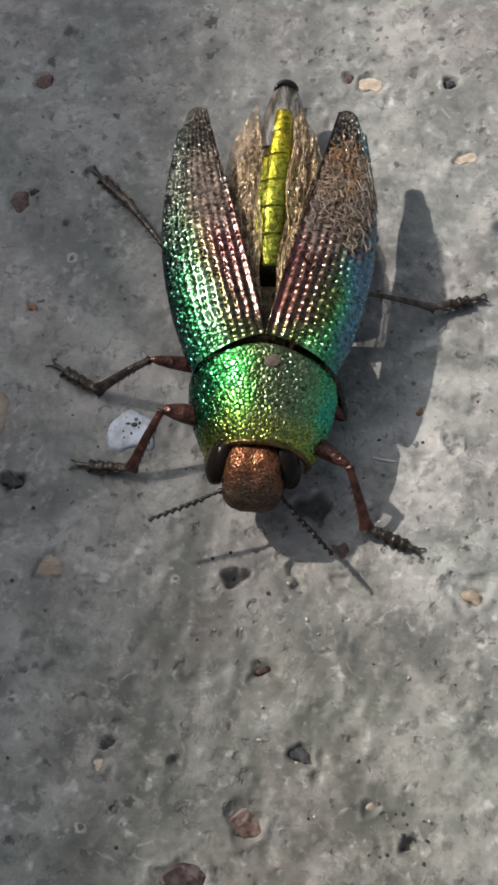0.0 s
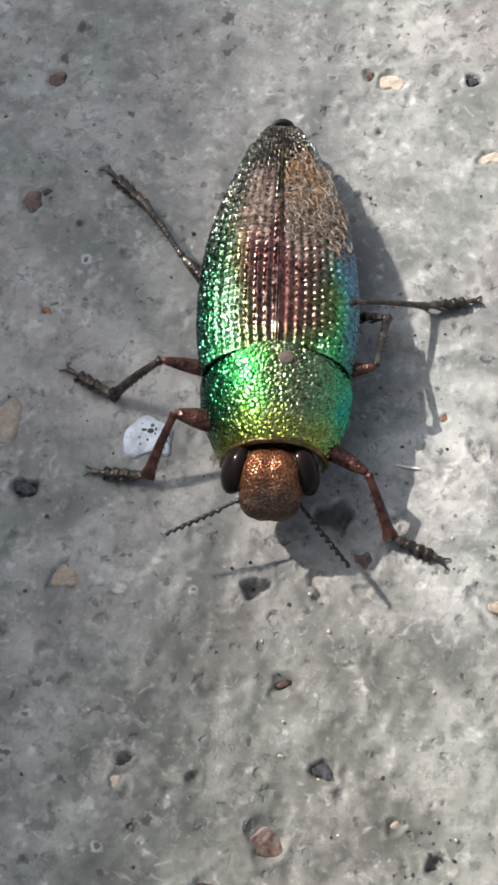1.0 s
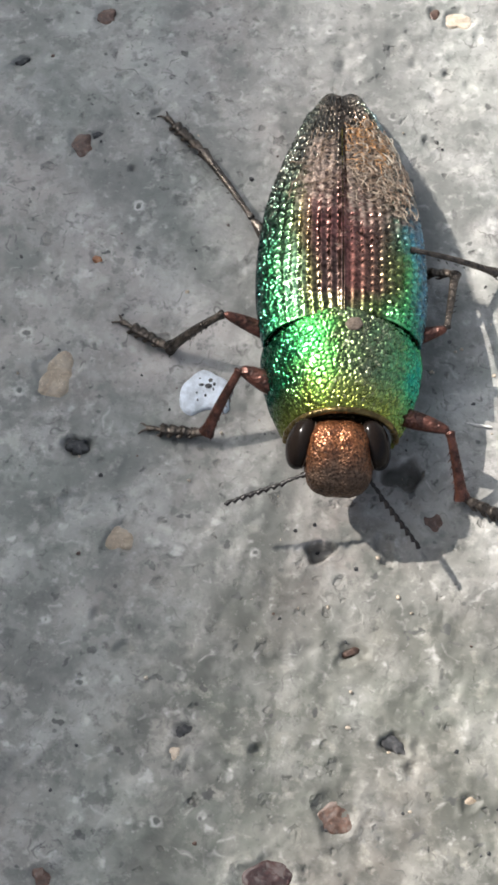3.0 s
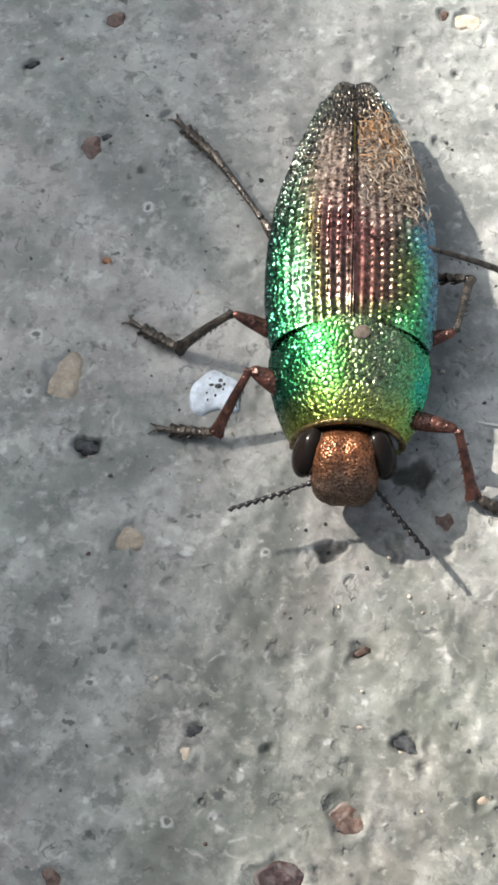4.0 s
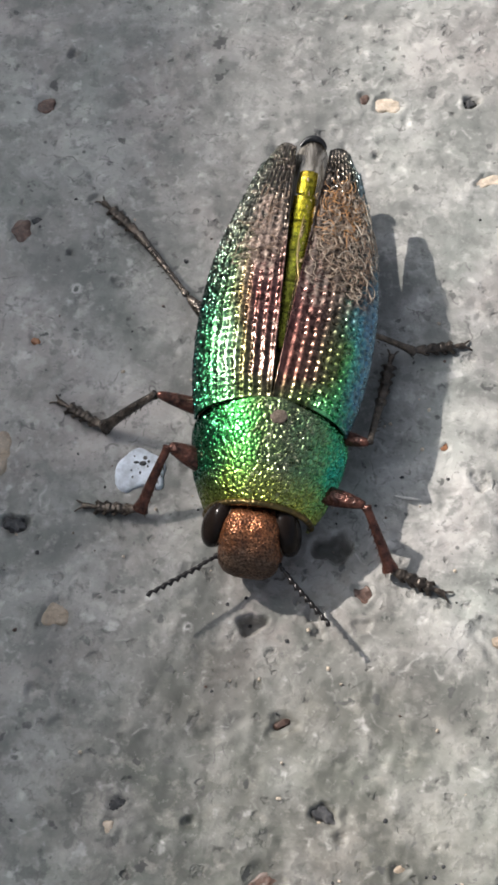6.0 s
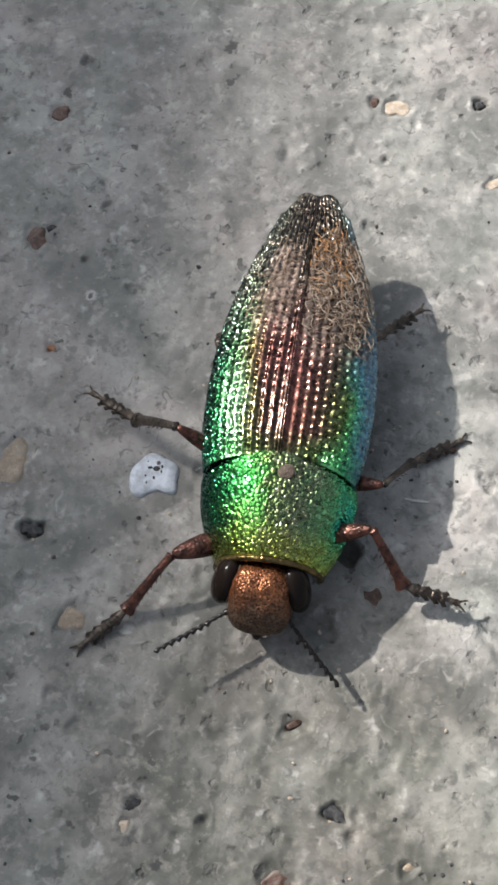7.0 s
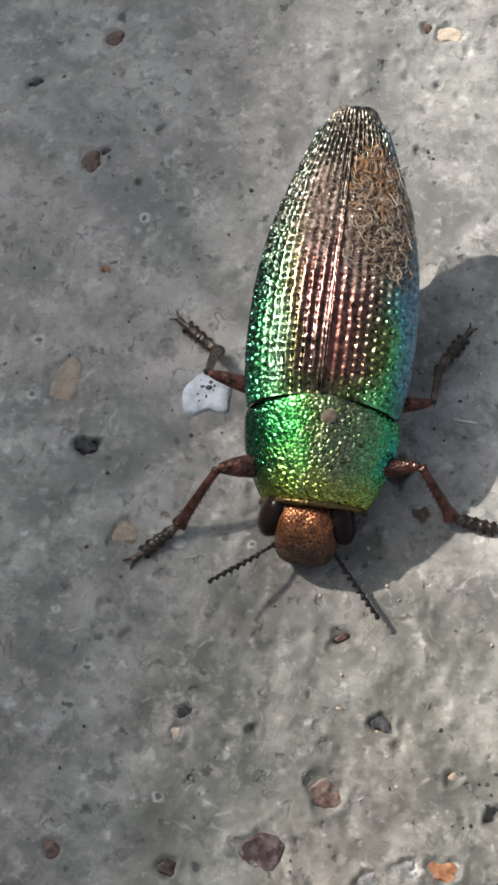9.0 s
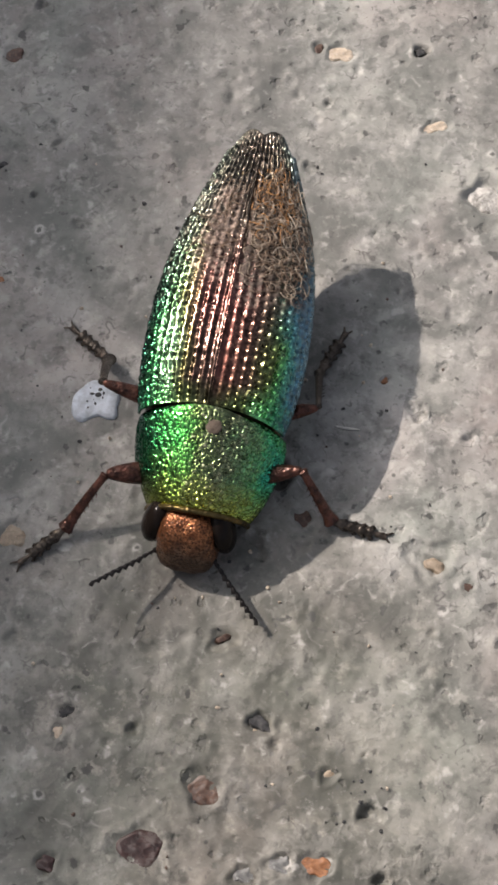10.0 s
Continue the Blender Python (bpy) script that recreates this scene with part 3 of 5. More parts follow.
M_SPOT = plain("dried dirt", (0.12, 0.092, 0.07), 0.9, 0.0, 0.2, 0.05)
M_RIM = plain("black rim", (0.008, 0.008, 0.008), 0.25, 0.0)
M_EYE = plain("black eye", (0.014, 0.010, 0.008), 0.16, 0.0, 0.1, 0.004, Specular_IOR_Level=0.12)
M_LID = plain("pale brown eye rim", (0.15, 0.11, 0.078), 0.4, 0.3)
M_ANTENNA = plain("dark feeler", (0.016, 0.013, 0.012), 0.3, 0.4)
M_FIBRE = plain("straw fibre", (0.46, 0.37, 0.28), 0.7, 0.0, 0.4, 0.02, 0.45)
M_FIBRE_DARK = plain("brown fibre", (0.27, 0.185, 0.125), 0.7, 0.0, 0.4, 0.02, 0.4)
M_RUST = plain("rusty fibre", (0.55, 0.28, 0.10), 0.7, 0.0, 0.4, 0.02, 0.5)
M_PALE = plain("pale fibre", (0.52, 0.46, 0.37), 0.6, 0.0, 0.4, 0.02, 0.6)
M_WING = membrane()
M_VEIN = plain("golden wing vein", (0.50, 0.36, 0.14), 0.28, 0.6)


# ---- ground ----
# pits: x, y, half width, half length, depth, turn in degrees
PITS = [
    (0.57, -9.41, 0.75, 0.52, 0.60, 20), (4.82, -5.39, 1.05, 0.75, 0.95, 0), (3.70, -9.00, 0.34, 0.62, 0.22, 25), (3.95, -9.95, 0.36, 0.40, 0.16, -20),
    (13.84, 22.48, 0.50, 0.42, 0.40, 0), (-11.68, -3.76, 0.85, 0.58, 0.28, 0), (3.96, -18.96, 0.72, 0.46, 0.16, -42),
    (-2.48, -19.22, 0.36, 0.28, 0.25, 15), (9.42, -23.60, 0.62, 0.48, 0.20, 0), (9.16, -23.48, 0.35, 0.33, 0.22, 0),
    (-9.70, 26.70, 0.34, 0.34, 0.30, 0), (-9.42, 12.75, 0.17, 0.17, 0.25, 0), (9.19, -20.66, 0.12, 0.12, 0.2, 0),
    (12.60, -1.76, 0.50, 0.62, 0.10, 0), (-15.8, 19.88, 0.55, 0.25, 0.2, 15), (7.02, 14.25, 0.55, 0.40, 0.15, 0),
    (2.04, -14.61, 0.8, 0.6, 0.12, 30), (9.88, -26.75, 0.40, 0.36, 0.3, 0), (8.13, 18.86, 0.26, 0.26, 0.2, 0),
    (-8.1, 16.3, 0.4, 0.2, 0.15, 30), (-6.5, 10.6, 0.5, 0.3, 0.12, -30), (12.9, -10.3, 1.3, 1.1, 0.12, 0),
    (-8.9, -14.3, 0.5, 0.35, 0.15, 0), (-10.3, -12.6, 0.35, 0.3, 0.15, 0), (-11.9, -6.8, 0.8, 0.5, 0.10, 20),
    (17.15, 11.93, 1.2, 1.4, 0.08, 0), (15.36, -3.33, 0.36, 0.17, 0.15, 0), (6.2, -9.6, 0.5, 0.35, 0.12, 0),
]
PEBBLES = [
    (-11.20, 22.95, 0.62, 0.55, M_BROWN, "reddish brown pebble", 0.20), (-12.22, 14.35, 0.66, 0.80, M_BROWN, "rough brown pebble", 0.12),
    (8.95, 22.46, 0.80, 0.62, M_CREAM, "cream pebble", 0.15), (-9.33, -8.72, 0.70, 0.76, M_TAN, "tan pebble", 0.12),
    (-12.90, 0.30, 0.95, 1.45, M_TAN, "beige oval pebble", 0.10), (6.24, -7.86, 0.52, 0.50, M_BROWN, "small brown pebble", 0.25),
    (1.14, -22.38, 0.78, 1.00, M_BROWN, "reddish brown pebble", 0.15), (-1.94, -25.23, 1.32, 0.98, M_MAROON, "large maroon pebble", 0.18),
    (-6.61, -25.91, 0.47, 0.51, M_MAROON, "small maroon pebble", 0.16), (-12.33, -25.06, 0.45, 0.54, M_BROWN, "small reddish pebble", 0.14),
    (4.94, -26.02, 0.65, 0.50, M_GREY, "dark grey chip", 0.15), (6.75, -26.10, 0.78, 0.58, M_ORANGE, "orange brown pebble", 0.18),
    (7.38, -21.71, 0.45, 0.36, M_TAN, "pale orange pebble", 0.10), (14.91, -11.87, 0.30, 0.30, M_BROWN, "small brown chip", 0.14),
    (3.13, -26.52, 0.60, 0.46, M_GREY, "pale grey chip", 0.12), (-11.07, 7.12, 0.40, 0.22, M_ORANGE, "thin red chip", 0.10),
    (14.45, 16.96, 0.85, 0.42, M_CREAM, "pale pinkish chip", 0.10), (-15.80, 19.88, 0.42, 0.20, M_BLACK, "black chip", 0.14),
    (3.96, -18.96, 0.66, 0.40, M_BLACK, "black chip in a pit", 0.10, -42), (-6.00, -18.30, 0.48, 0.34, M_BLACK, "black chip", 0.10),
    (-11.68, -3.70, 0.62, 0.40, M_BLACK, "black chip in a pit", 0.08), (-11.40, 14.95, 0.30, 0.22, M_BLACK, "small black chip", 0.16),
    (13.80, 22.45, 0.36, 0.30, M_BLACK, "black chip in a pit", 0.10), (10.90, 0.20, 0.28, 0.20, M_ORANGE, "small orange chip", 0.12),
    (-6.35, -19.35, 0.30, 0.40, M_CREAM, "pale chip", 0.10), (13.20, -10.6, 0.55, 0.42, M_TAN, "tan crumb", 0.12),
    (17.15, 11.93, 0.95, 1.05, M_PATCH, "pale speckled patch of old mortar", 0.02),
    (7.6, 22.9, 0.34, 0.42, M_BROWN, "brown chip beside a cream pebble", 0.10), (2.05, -14.5, 0.45, 0.22, M_BROWN, "thin brown chip", 0.08),
]
SEATS = [(x, y, 1.12 * a, 1.12 * b, 0.12, 30 * math.sin(7 * x)) for x, y, a, b, *_ in PEBBLES]
rng = np.random.default_rng(7)
SMALL_PITS = np.column_stack([rng.uniform(-24, 24, 600), rng.uniform(-34, 34, 600), rng.uniform(0.10, 0.34, 600) * rng.uniform(0.6, 1.2, 600), rng.uniform(0.06, 0.22, 600)])
SMALL_PITS[:180, 2:] *= [1.4, 0.9]


def ground_height(x, y):
    """The concrete's relief in millimetres, without grain."""
    h = 0 * x
    for px, py, a, b, deep, turn in PITS + SEATS:
        c, s = math.cos(radians(turn)), math.sin(radians(turn))
        dx, dy = x - px, y - py
        wob = 1 + 0.16 * np.sin(3 * np.arctan2(dy, dx) + px) + 0.10 * np.sin(5 * np.arctan2(dy, dx) + 2 * py)
        r = np.hypot((c * dx + s * dy) / a, (c * dy - s * dx) / b) / wob
        h = h - 1.3 * deep / (1 + np.exp(np.minimum(60, (r - 0.92) * 18))) + 0.07 * np.exp(-((r - 1.15) / 0.2) ** 2)
    return h


def ground():
    xs, ys = np.arange(-27, 27.01, 0.15), np.arange(-37, 37.01, 0.15)
    gx, gy = np.meshgrid(xs, ys, indexing="ij")
    p = np.stack([gx, gy, 0 * gx], -1)
    h = 0.12 * fbm(p, 0.22, 4) + 0.06 * fbm(p + 30, 0.9, 3) + ground_height(gx, gy)
    for px, py, r, deep in SMALL_PITS:
        i, j = np.searchsorted(xs, [px - 3 * r, px + 3 * r]), np.searchsorted(ys, [py - 3 * r, py + 3 * r])
        sub = np.s_[i[0]:i[1], j[0]:j[1]]
        q = np.hypot((gx[sub] - px) * (1 + 0.35 * math.sin(9 * px)), (gy[sub] - py) * (1 + 0.35 * math.sin(7 * py))) / r
        h[sub] += 0.7 * deep * (0.22 * np.exp(-((q - 1.5) / 0.45) ** 2) - np.exp(-q ** 2))
    edge = np.minimum(np.minimum(gx + 27, 27 - gx), np.minimum(gy + 37, 37 - gy)).clip(0, 3) / 3
    p[..., 2] = h * edge
    nx, ny = len(xs), len(ys)
    verts, faces = [p.reshape(-1, 3)], quads(nx, ny).tolist()
    ring = [i * ny for i in range(nx)] + [(nx - 1) * ny + j for j in range(1, ny)] + [i * ny + ny - 1 for i in range(nx - 2, -1, -1)] + [j for j in range(ny - 2, 0, -1)]
    inner, count, at = ring, len(ring), nx * ny
    border = p.reshape(-1, 3)[ring]
    for grow in (1.6, 4, 15, 80, 500, 3000):
        verts.append(border * [grow, grow, 0])
        outer = list(range(at, at + count))
        faces += [[inner[k], outer[k], outer[(k + 1) % count], inner[(k + 1) % count]] for k in range(count)]
        inner, at = outer, at + count
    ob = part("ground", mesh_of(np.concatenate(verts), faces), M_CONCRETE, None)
    return tagged(ob, "worn grey concrete with pits, stains and embedded pebbles", "ground", kind="structure")


def pebble(x, y, a, b, material, label, turn=0.0, rise=0.16, name="pebble"):
    """A stone set in the concrete, ground nearly flush."""
    k = int(abs(x * 131 + y * 57)) % 97
    v, f = ball((0, 0, 0), (a, b, rise + 0.35), nu=30, nv=22, power=0.80)
    ang = np.arctan2(v[:, 1], v[:, 0])
    wob = 1 + 0.13 * np.sin(2 * ang + k) + 0.10 * np.sin(3 * ang + 2 * k) + 0.06 * np.sin(5 * ang + 3 * k)
    if material in (M_BLACK, M_GREY):
        wob = wob + 0.14 * np.sin(7 * ang + k) + 0.10 * np.sin(11 * ang + 2 * k)
    v[:, :2] *= wob[:, None]
    v[:, 2] += 0.05 * np.sin(4 * v[:, 0] / a + k) * np.sin(3 * v[:, 1] / b + k)
    v[:, 2] = np.minimum(v[:, 2] + 0.03 * np.sin(9 * v[:, 0] + k) * np.cos(7 * v[:, 1]), 0.36 + 0.04 * np.sin(5 * v[:, 0] + k) * np.sin(6 * v[:, 1] + k) + 0.02 * np.sin(13 * v[:, 1]))
    ob = part(name, mesh_of(v, f), material, GROUND, label)
    ob.matrix_basis = pose(x * MM, y * MM, -0.43 * MM, 0, 0, turn)
    return ob


GROUND = ground()
for x, y, a, b, material, label, rise, *turn in PEBBLES:
    pebble(x, y, a, b, material, label, turn[0] if turn else 30 * math.sin(7 * x), rise)


def grit(count, tone, spread, label, seed):
    """Loose specks pressed into the surface."""
    r = np.random.default_rng(seed)
    pieces = []
    for _ in range(count):
        x, y = r.normal(spread[0], spread[2]), r.normal(spread[1], spread[3])
        a = r.uniform(0.05, 0.13)
        v, f = ball((0, 0, 0), (a, a * r.uniform(0.6, 1.0), 0.06), Matrix.Rotation(r.uniform(0, 3), 4, "Z"), 8, 6)
        pieces.append((v * (1 + 0.2 * r.normal(size=(len(v), 1))) + [x, y, 0.02 + float(ground_height(np.array(x), np.array(y)))], f))
    ob = part("grit", mesh_of(*joined(pieces)), tone, GROUND, label)
    return tagged(ob, kind="stuff")


grit(70, M_BLACK, (1.0, -2.0, 10.0, 14.0), "scattered black specks", 21)
grit(18, M_BLACK, (8.9, -22.9, 1.2, 0.9), "cluster of black specks", 22)
grit(60, M_CREAM, (5.0, -6.0, 8.0, 13.0), "scattered pale grains", 23)
grit(30, M_BROWN, (2.0, -4.0, 9.0, 14.0), "scattered brown grains", 24)


def dropping():
    """The dried white spot with dark specks."""
    a = np.linspace(0, 2 * math.pi, 40, endpoint=False)
    rim = 1.24 + 0.16 * np.sin(2 * a + 0.6) + 0.12 * np.sin(3 * a + 2.2) + 0.06 * np.sin(5 * a)
    rim = rim + 0.55 * np.exp(-((np.angle(np.exp(1j * (a - radians(-42))))) / 0.32) ** 2)
    rows = []
    for s, z in ((1.0, -0.12), (0.97, 0.06), (0.86, 0.15), (0.6, 0.19), (0.3, 0.17), (0.02, 0.18)):
        rows.append(np.stack([rim * s * np.cos(a), rim * s * np.sin(a), 0 * a + z + 0.03 * np.sin(3 * a + 5 * s) * s], -1))
    p = np.array(rows).transpose(1, 0, 2)
    ob = part("dropping", mesh_of(p.reshape(-1, 3), quads(40, 6, close=True).tolist()), M_WHITE, None)
    tagged(ob, "dried white bird dropping with dark specks on the concrete", "dropping")
    ob.matrix_basis = pose(-5.25 * MM, -0.80 * MM, 0.02 * MM)
    for k, (x, y, r) in enumerate(((-0.1, 0.35, 0.10), (0.25, 0.28, 0.13), (0.35, 0.6, 0.08), (-0.35, -0.1, 0.07), (0.1, -0.25, 0.08), (0.5, 0.1, 0.06), (-0.2, 0.7, 0.07), (0.55, 0.38, 0.09), (-0.3, -0.5, 0.06))):
        v, f = ball((x, y, 0.18), (r * (1.5 if k < 3 else 0.8), r * (0.8 + 0.35 * (k % 3)), 0.04), nu=12, nv=7)
        part("speck", mesh_of(v, f), M_BLACK, ob, "dark speck" if k == 0 else "")
    return ob


dropping()


def straw():
    """A thin pale splinter lying on the concrete."""
    v, f = tube([(-0.65, 0.12, 0.10), (-0.2, -0.02, 0.14), (0.25, -0.08, 0.13), (0.65, -0.12, 0.09)], [0.035, 0.075, 0.07, 0.03], 8, 0.6)
    ob = part("straw", mesh_of(v, f), M_STRAW, None)
    ob.matrix_basis = pose(8.8 * MM, -2.7 * MM, 0)
    return tagged(ob, "thin pale splinter of straw lying on the concrete", "straw")


straw()


def shade_wall():
    """Unseen low wall, added so its top edge softly shades one side of the ground."""
    far, high = 0.8, 0.8 / 0.85 * SUN_LOW
    bm = bmesh.new()
    bmesh.ops.create_cube(bm, size=1.0)
    bmesh.ops.scale(bm, vec=(0.25, 9.0, high), verts=bm.verts)
    bmesh.ops.bevel(bm, geom=bm.edges[:], offset=0.004, segments=2, affect="EDGES")
    me = bpy.data.meshes.new("mesh")
    bm.to_mesh(me)
    bm.free()
    ob = part("unseen_shade_wall", me, M_WALL, None)
    ob.matrix_basis = pose(0, 0, 0, 0, 0, SHADE_TURN) @ pose(-far * SHADE_LEAN - 0.125 + SHADE_EDGE * MM, 0.4, high / 2 - 0.001)
    return tagged(ob, "unseen low grey plastered wall, added to shade the concrete", "wall", kind="structure")


SHADE_EDGE, SHADE_TURN = 4.2, -5.0
SHADE_LEAN = (0.85 * math.cos(radians(SHADE_TURN)) - 0.54 * math.sin(radians(SHADE_TURN))) / 0.85
shade_wall()

# ---- the beetle: its own space has +y to the tail, z up, origin at the mark behind the neck shield ----
CASE_FROM, CASE_TO = 0.38, 16.9


def case_half(v):
    return curve(v, [0, 0.05, 0.16, 0.30, 0.45, 0.60, 0.72, 0.84, 0.93, 0.98, 1.0], [3.94, 4.10, 4.34, 4.40, 4.26, 3.82, 3.22, 2.48, 1.88, 1.52, 1.22])


def case_top(v):
    return curve(v, [0, 0.06, 0.2, 0.4, 0.6, 0.8, 1.0], [0.20, 0.37, 0.46, 0.16, -0.28, -0.72, -1.15])


def case_edge(v):
    return curve(v, [0, 0.2, 0.5, 0.8, 1.0], [-2.0, -2.35, -2.4, -2.0, -1.60])


def case_point(side, a, v):
    """A place on a wing case: a from the seam to the outer edge, v from base to tip."""
    th = np.minimum(a, 1.0) * math.pi / 2
    half, top, edge = case_half(v), case_top(v), case_edge(v)
    x = 0.015 + (half - 0.015) * np.sin(th) ** 0.94
    z = edge + (top - edge) * np.cos(th) ** 0.84
    y = CASE_FROM + (CASE_TO - CASE_FROM) * v + 0.70 * (1 - np.minimum(1, v * 8)) * (1 - (x / 4.1) ** 2) - 0.32 * np.maximum(0, v - 0.93) / 0.07 * ((x - 0.6) / 0.6) ** 2
    return np.stack([side * x, y + 0 * x, z], -1)


def wing_case(side, parent):
    nu, nv = 176, 480
    a = np.linspace(0, 1, nu)[:, None] + np.zeros((1, nv))
    v = np.linspace(0, 1, nv)[None, :] + np.zeros((nu, 1))
    p = case_point(side, a, v)
    n = normals(p) * (1 if normals(p)[nu // 4, nv // 2, 2] > 0 else -1)
    stray = fbm(np.stack([a * 4, v * 22, 0 * a + side], -1), 1.0, 3)
    # lanes of round punctures; smooth ribs run between them beside the seam
    lane_at = 11.0 * (0.45 * np.sin(a * math.pi / 2) + 0.55 * a) + 0.17 * stray * np.clip(a * 3.0, 0.3, 1.6) + 0.5
    lane_no = np.round(lane_at)
    across = (lane_at - lane_no) * 0.50
    beat_at = v * 33 + 0.37 * lane_no * lane_no + 0.35 * stray
    beat_no = np.round(beat_at)
    along_row = (beat_at - beat_no) * 0.50
    luck = np.abs(np.sin(lane_no * 12.99 + beat_no * 78.23 + side) * 437.58) % 1
    size = 0.105 + 0.075 * luck
    pit = np.exp(-((across / size) ** 2 + (along_row / (size * 1.15)) ** 2)) * np.clip(lane_no - 0.2, 0, 1) 
    rib = np.cos(np.clip(across / 0.25, -1, 1) * math.pi / 2) ** 2
    near = np.clip(1.25 - 3.2 * a, 0.0, 1)
    shallow = 1 - 0.85 * np.clip(1.45 - lane_no * 0.3, 0, 1) * np.clip(1.5 - v * 2.6, 0, 1)
    net = np.clip(worms(p + 0.08 * stray[..., None], 3.0) / 0.30, 0, 1)
    coarse = np.clip(np.maximum((a - (0.44 if side < 0 else 0.62)) * 3.0, np.clip((0.14 - v) * 9, 0, 1) * np.clip((a - 0.22) * 6, 0, 1)), 0, 1)
    bumpy = fbm(p, 2.6, 3)
    fade = np.minimum(1, np.minimum(v * 60, (1 - v) * 14)) * np.minimum(1, (1 - a) * 9 + 0.15)
    d = (-0.058 * rib * near - 0.105 * pit * shallow * (1 - 0.35 * coarse if side < 0 else 1 + 1.2 * a) + 0.085 * (net - 0.8) * coarse) * fade + 0.014 * bumpy
    d = d + 0.07 * np.exp(-(a / 0.035) ** 2)
    outer = p + n * d[..., None]
    inner = p - n * 0.16
    verts = np.concatenate([outer.reshape(-1, 3), inner.reshape(-1, 3)])
    f1 = quads(nu, nv, flip=side < 0)
    f2 = quads(nu, nv, start=nu * nv, flip=side > 0)
    rim = [i * nv for i in range(nu)] + [(nu - 1) * nv + j for j in range(1, nv)] + [i * nv + nv - 1 for i in range(nu - 2, -1, -1)] + [j for j in range(nv - 2, 0, -1)]
    k = nu * nv
    f3 = [[rim[i], rim[(i + 1) % len(rim)], rim[(i + 1) % len(rim)] + k, rim[i] + k] for i in range(len(rim))]
    if side > 0:
        f3 = [f[::-1] for f in f3]
    uv = np.stack([side * a, v], -1).reshape(-1, 2)
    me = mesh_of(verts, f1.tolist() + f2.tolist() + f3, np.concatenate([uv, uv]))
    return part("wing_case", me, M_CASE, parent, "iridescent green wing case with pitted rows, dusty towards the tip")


def debris(side, parent, count, spread, material, seed, label):
    """A felt of fine fibres stuck to a wing case."""
    r = np.random.default_rng(seed)
    pieces = []
    for _ in range(count):
        a, v = r.uniform(*spread[0]), r.uniform(*spread[1])
        if (abs((a - sum(spread[0]) / 2) / (spread[0][1] - spread[0][0])) ** 2 + abs((v - sum(spread[1]) / 2) / (spread[1][1] - spread[1][0])) ** 2) > 0.25:
            continue
        h, bend, step = r.uniform(0, 2 * math.pi), r.uniform(-1.0, 1.0), r.uniform(0.07, 0.19)
        lift, pts = r.uniform(0.0, 0.3), []
        for k in range(11):
            q = case_point(side, np.array(np.clip(a, 0.03, 0.98)), np.array(np.clip(v, 0, 0.985)))
            q = q + np.array([0.25 * side * a, 0, 1]) * (0.05 + lift * math.sin(math.pi * k / 10))
            pts.append(q)
            h += bend * 0.45 + r.uniform(-0.7, 0.7)
            a, v = a + math.cos(h) * step / 5.0, v + math.sin(h) * step / 16.3
        w = r.uniform(0.012, 0.034)
        pieces.append(tube(pts, [w * 0.6, *[w] * 9, w * 0.5], 4, 1.0, False))
    ob = part("debris", mesh_of(*joined(pieces)), material, parent, label)
    return tagged(ob, kind="stuff")


def neck_shield(parent):
    nu, nv = 300, 190
    s = np.linspace(-1, 1, nu)[:, None] + np.zeros((1, nv))
    v = np.linspace(0, 1, nv)[None, :] + np.zeros((nu, 1))
    half = curve(v, [0, 0.15, 0.5, 0.85, 1.0], [2.62, 3.05, 3.75, 4.0, 3.98])
    top = curve(v, [0, 0.12, 0.4, 0.75, 0.94, 1.0], [-0.82, -0.34, 0.13, 0.32, 0.32, 0.22])
    edge = curve(v, [0, 0.5, 1.0], [-3.7, -3.4, -3.0])
    th = s * math.radians(104)
    x = half * np.sign(s) * np.abs(np.sin(th)) ** 0.97
    c = np.cos(th)
    z = edge + (top - edge) * np.sign(c) * np.abs(c) ** 1.08
    back = 0.50 + 0.72 * (1 - (x / 4.1) ** 2) - 0.12 * np.exp(-((np.abs(x) - 2.0) / 1.0) ** 2)
    front = -4.28 + 0.10 * (x / 2.6) ** 2
    y = front + (back - front) * v
    p = np.stack([x, y, z], -1)
    n = normals(p)
    n = n if n[nu // 2, nv // 2, 2] > 0 else -n
    fade = np.minimum(1, np.minimum(v, 1 - v) * 14)
    w = worms(p + 0.10 * np.stack([fbm(p, 2.0, 2), fbm(p + 9, 2.0, 2), 0 * s], -1), 3.7)
    plate = np.sin(np.clip(w / (0.24 + 0.07 * np.clip(3 * s, -1, 1)), 0, 1) * math.pi / 2)
    d = fade * ((0.115 + 0.07 * np.clip(s, 0, 1)) * (plate - 0.6) + 0.03 * fbm(p, 1.2, 3))
    d = d + 0.05 * np.exp(-(v / 0.03) ** 2) - 0.12 * (v > 0.995) - 0.2 * (v < 0.004)
    p = p + n * d[..., None]
    uv = np.stack([(s + 1) / 2, v], -1).reshape(-1, 2)
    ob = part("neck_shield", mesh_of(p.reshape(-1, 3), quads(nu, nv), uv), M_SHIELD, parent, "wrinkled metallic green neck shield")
    lip = p[16:-16:4, 3] + [0, -0.02, 0.02]
    part("collar", mesh_of(*tube(lip, 0.17 + 0 * lip[:, 0], 10)), M_COLLAR, ob, "smooth golden brown front rim")
    return ob


